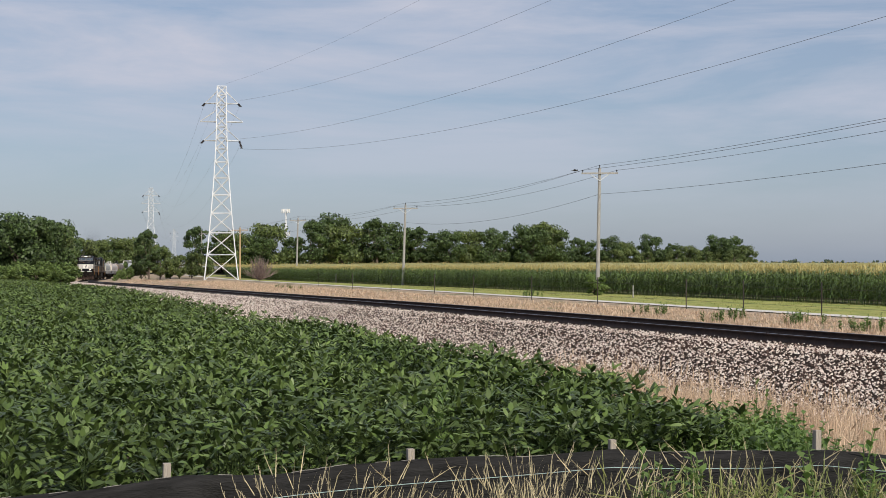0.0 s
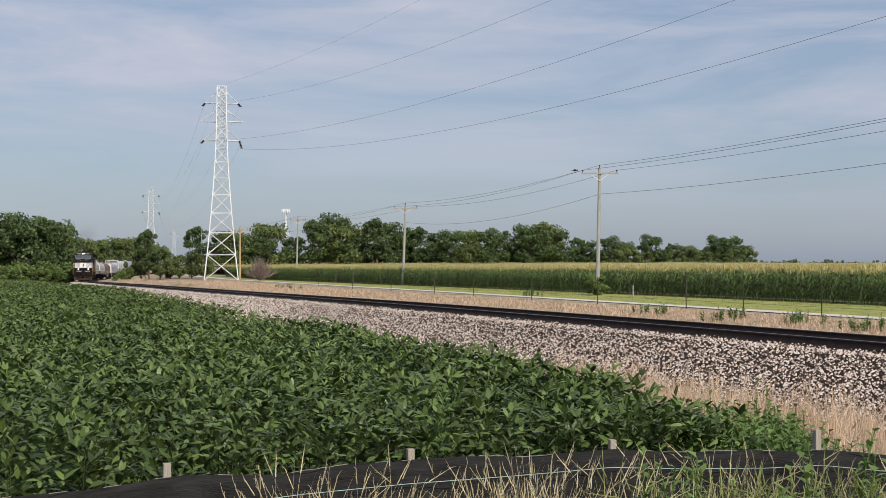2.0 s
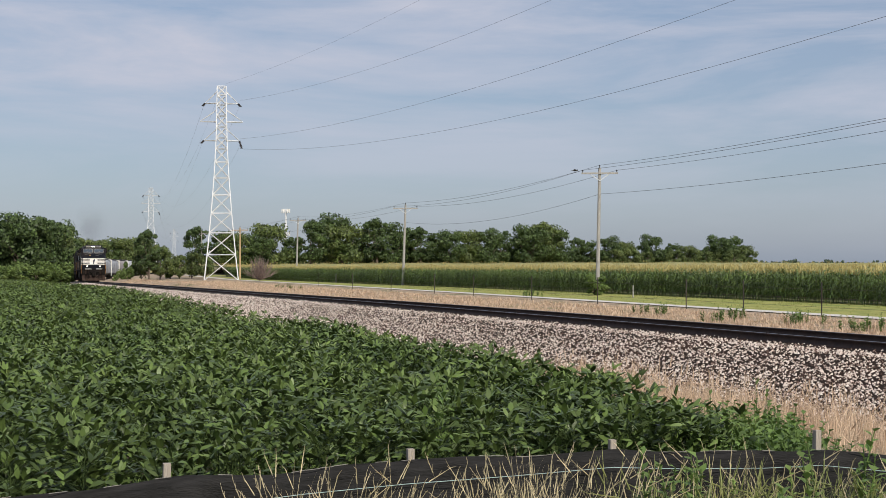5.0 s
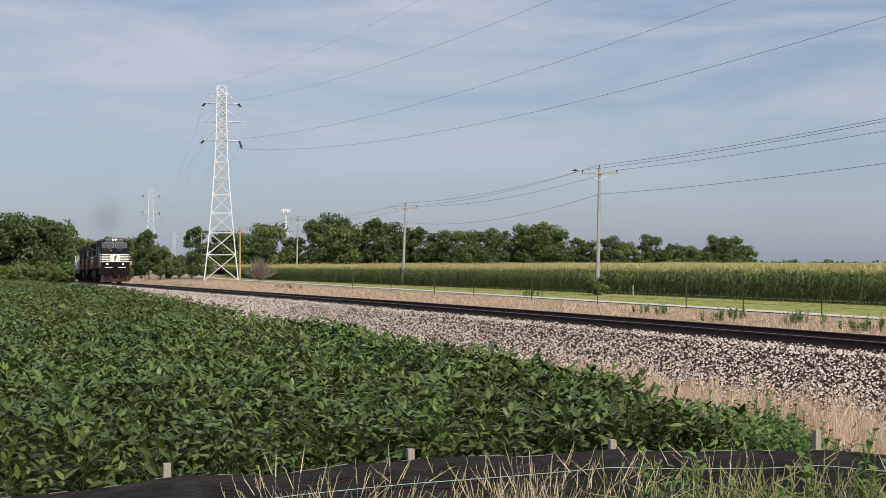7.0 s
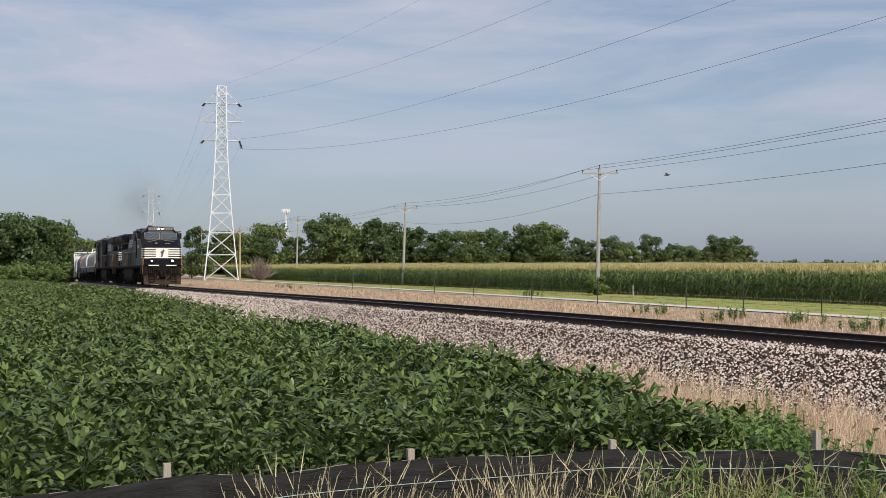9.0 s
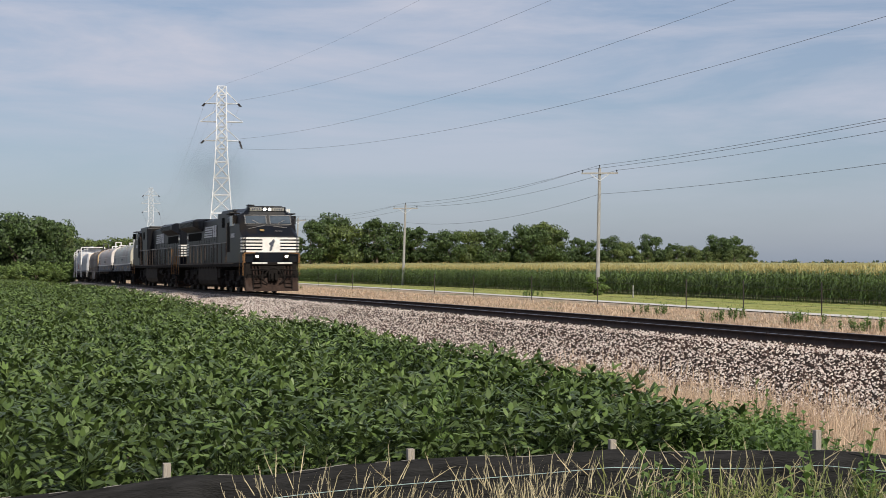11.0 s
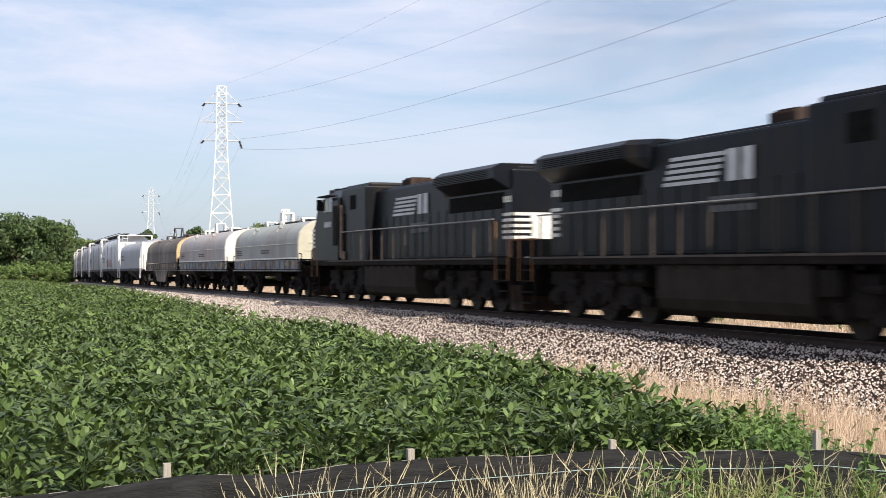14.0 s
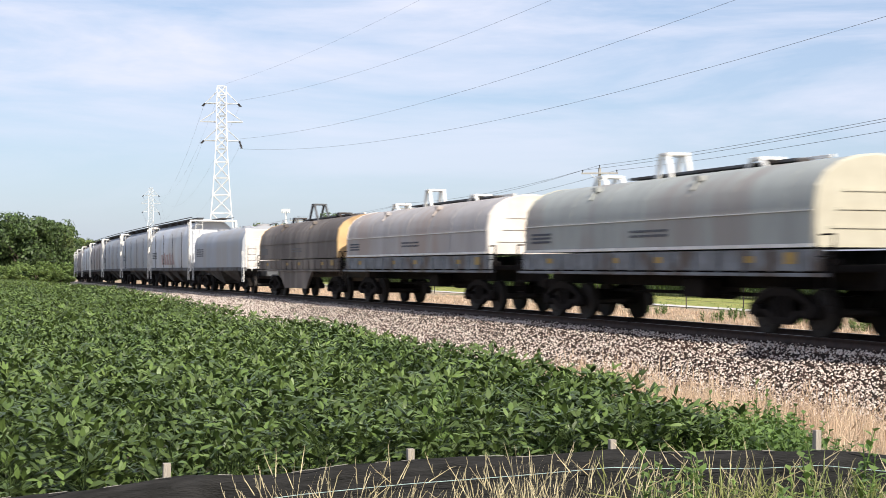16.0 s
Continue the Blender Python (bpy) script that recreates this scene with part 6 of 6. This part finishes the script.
# ---------- silt fence ----------
sf = thing("silt_fence", "black woven silt fence on wooden stakes", "fence")
xs = np.linspace(-6.3, 5.8, 180)
fy = np.convolve(np.pad(fence_y(xs), 4, mode="edge"), np.ones(9) / 9, "valid")
top = np.interp(xs, [-6.3, -1.8, -1.34, -0.75, -0.16, 0.4, 0.92, 1.5, 2.05, 2.3, 3.6, 5.8], [0.66, 0.665, 0.68, 0.66, 0.685, 0.672, 0.685, 0.672, 0.69, 0.665, 0.66, 0.66]) + 0.006 * np.sin(xs * 9)
lev = np.linspace(0, 1, 13)
V = []
for j, f in enumerate(lev):
    ruck = 0.03 * np.sin(xs * 3.1 + 5 * f) * (1 - f) + 0.016 * np.sin(xs * 11 + 9 * f) + 0.012 * np.sin(xs * 23 - 14 * f)
    V.append(np.stack([xs, fy + ruck - 0.05 * (1 - f), -0.06 + (top + 0.06) * f], 1))
V = np.concatenate(V)
k = len(xs)
i = (np.arange(12)[:, None] * k + np.arange(k - 1)).ravel()
fab = new("fabric", mesh_np("fabric", V, np.stack([i, i + 1, i + k + 1, i + k], 1), ["fabric"]))
fab.data.shade_smooth()
md_ = fab.modifiers.new("thick", "SOLIDIFY")
md_.thickness = 0.004
fab.parent = sf
fab["label"] = "wrinkled black geotextile"
bm = B()
for a in range(0, k - 1):
    if 60 < a < 150 and rng.random() < 0.45:
        p = Vector((xs[a], fy[a] - 0.006, top[a] + 0.002))
        q = Vector((xs[a + 1], fy[a + 1] - 0.006, top[a + 1] + 0.002 + rng.normal(0, 0.002)))
        rod(bm, p, q, 0.002, 4)
tagged(part("hem", bm, "hem", sf, "frayed pale hem"), kind="stuff")
for x, dz, tilt in ((-3.2, 0.05, 2), (-1.34, 0.062, 1), (-0.16, 0.05, -1), (0.92, 0.045, 1), (2.05, 0.10, 1), (3.5, 0.06, -2)):
    bm = B()
    tz = float(np.interp(x, xs, top)) + dz
    box(bm, (0, 0, tz / 2 - 0.1), (0.036, 0.036, tz + 0.2), 0.003)
    st = part("stake", bm, "stake", sf, "weathered square wooden stake")
    st.matrix_local = pose(x, float(np.interp(x, xs, fy)) + 0.07, 0, 0, tilt, 20)
cu = bpy.data.curves.new("string", "CURVE")
cu.dimensions, cu.bevel_depth, cu.bevel_resolution = "3D", 0.0018, 1
sp = cu.splines.new("POLY")
pts = [(x, float(np.interp(x, xs, fy)) - 0.05, z) for x, z in ((-1.6, 0.52), (-0.7, 0.553), (-0.2, 0.563), (0.4, 0.576), (0.92, 0.60), (1.3, 0.588), (1.75, 0.592), (2.05, 0.61), (2.5, 0.575), (4.0, 0.54))]
sp.points.add(len(pts) - 1)
for i, p in enumerate(pts):
    sp.points[i].co = (*p, 1)
cu.materials.append(M["string"])
st = new("string", cu)
st.parent = sf
st["label"] = "pale blue-green string"

# ---------- small birds on the wing and on the wire ----------
bird = thing("bird", "small dark bird flying over the corn", "bird")
bm = B()
bmesh.ops.create_icosphere(bm, subdivisions=2, radius=0.1, matrix=Matrix.Diagonal((1.9, 0.7, 0.75, 1)))
box(bm, (-0.26, 0, 0), (0.2, 0.09, 0.02), 0.008)
bmesh.ops.create_icosphere(bm, subdivisions=1, radius=0.055, matrix=Matrix.Translation((0.19, 0, 0.03)))
part("body", bm, "insulator", bird)
WINGS = []
for s in (-1, 1):
    bm = B()
    prism(bm, [(-0.09, -0.005), (0.1, -0.005), (0.1, 0.008), (-0.09, 0.008)], 0, s * 0.24)
    for v in bm.verts:
        if abs(v.co.y) > 0.2:
            v.co.x = v.co.x * 0.35 - 0.07
    w = part("wing", bm, "insulator", bird)
    w.location = (0, s * 0.03, 0.03)
    WINGS.append((w, s))


# ---------- exhaust haze over the locomotives ----------
def smoke_mat():
    m = bpy.data.materials.new("thin_smoke")
    m.use_nodes = True
    n, l = m.node_tree.nodes, m.node_tree.links
    b = n["Principled BSDF"]
    b.inputs["Base Color"].default_value = (0.10, 0.095, 0.09, 1)
    b.inputs["Roughness"].default_value, b.inputs["Specular IOR Level"].default_value = 1.0, 0.0
    tc, gr, no, mu, sc = (n.new("ShaderNode" + k) for k in ("TexCoord", "TexGradient", "TexNoise", "Math", "Math"))
    gr.gradient_type = "QUADRATIC_SPHERE"
    no.inputs["Scale"].default_value, no.inputs["Detail"].default_value = 2.2, 4
    mu.operation = sc.operation = "MULTIPLY"
    sc.inputs[1].default_value = 0.2
    l.new(tc.outputs["Object"], gr.inputs["Vector"])
    l.new(tc.outputs["Object"], no.inputs["Vector"])
    l.new(gr.outputs["Fac"], mu.inputs[0])
    l.new(no.outputs["Fac"], mu.inputs[1])
    l.new(mu.outputs["Value"], sc.inputs[0])
    l.new(sc.outputs["Value"], b.inputs["Alpha"])
    return m


M["smoke"] = smoke_mat()
smoke = thing("exhaust_smoke", "thin grey exhaust haze trailing over the locomotives", "smoke")
for x, z, r in ((-1.0, 6.4, 2.2), (-5.2, 7.4, 3.4), (-11.0, 8.0, 3.8)):
    bm = B()
    bmesh.ops.create_icosphere(bm, subdivisions=3, radius=1.0, matrix=Matrix.Diagonal((1, 0.25, 1, 1)))
    puff = part("puff", bm, "smoke", smoke, smooth=True)
    puff.matrix_local = Matrix.Translation((x, -0.05 * x, z)) @ Matrix.Rotation(0.5, 4, "Z") @ Matrix.Diagonal((r * 1.35, r, r, 1))


# ---------- what moves ----------
def front_u(t):
    """Where the train's front stands on the line."""
    d = 12.5 - t
    return 18.62 * d - 0.0758 * d * d


def on_track(u):
    a, b = track(np.array([u - 5.5]))[0], track(np.array([u + 5.5]))[0]
    f = Vector(a) - Vector(b)
    p = (Vector(a) + Vector(b)) / 2
    return Matrix.Translation(p) @ Matrix.Rotation(math.atan2(f.y, f.x), 4, "Z") @ Matrix.Rotation(-math.asin(f.z / f.length), 4, "Y")


def motions():
    for k, (ob, off) in enumerate(TRAIN):
        turn = pose(0, 0, 0, 0, 0, 180) if k == 1 else Matrix()
        walk(ob, [(i * 0.4, on_track(front_u(i * 0.4) + off) @ turn) for i in range(41)])
    for ob, r, x, sign in WHEELS:
        rows = []
        for i in range(481):
            t = i / 30
            rows.append((t, Matrix.Translation((x, 0, r)) @ Matrix.Rotation(-sign * front_u(t) / r, 4, "Y")))
        walk(ob, rows)
    walk(smoke, [(i * 0.4, on_track(front_u(i * 0.4) + 11.0)) for i in range(41)])
    # the bird leaves the wire and flies off over the corn
    flight = [(0.0, 1018, 302), (8.0, 1018, 302), (8.3, 1056, 296), (8.5, 1092, 299), (8.7, 1126, 303), (8.9, 1161, 308), (9.1, 1200, 312), (9.2, 1220, 314),
              (10.2, 1420, 322), (11.2, 1640, 326), (13.5, 2200, 330), (16.0, 2900, 330)]
    walk(bird, [(t, pose(px(c, 107.5), 107.5, CAM_Z + (468 - r) / 2440 * 107.5)) for t, c, r in flight])
    for w, s in WINGS:
        rows = [(0.0, 12), (8.0, 12)] + [(8.1 + 0.1 * k, 35 if k % 2 else -28) for k in range(79)]
        walk(w, [(t, pose(0, s * 0.03, 0.03, s * a, 0, 0)) for t, a in rows])


motions()
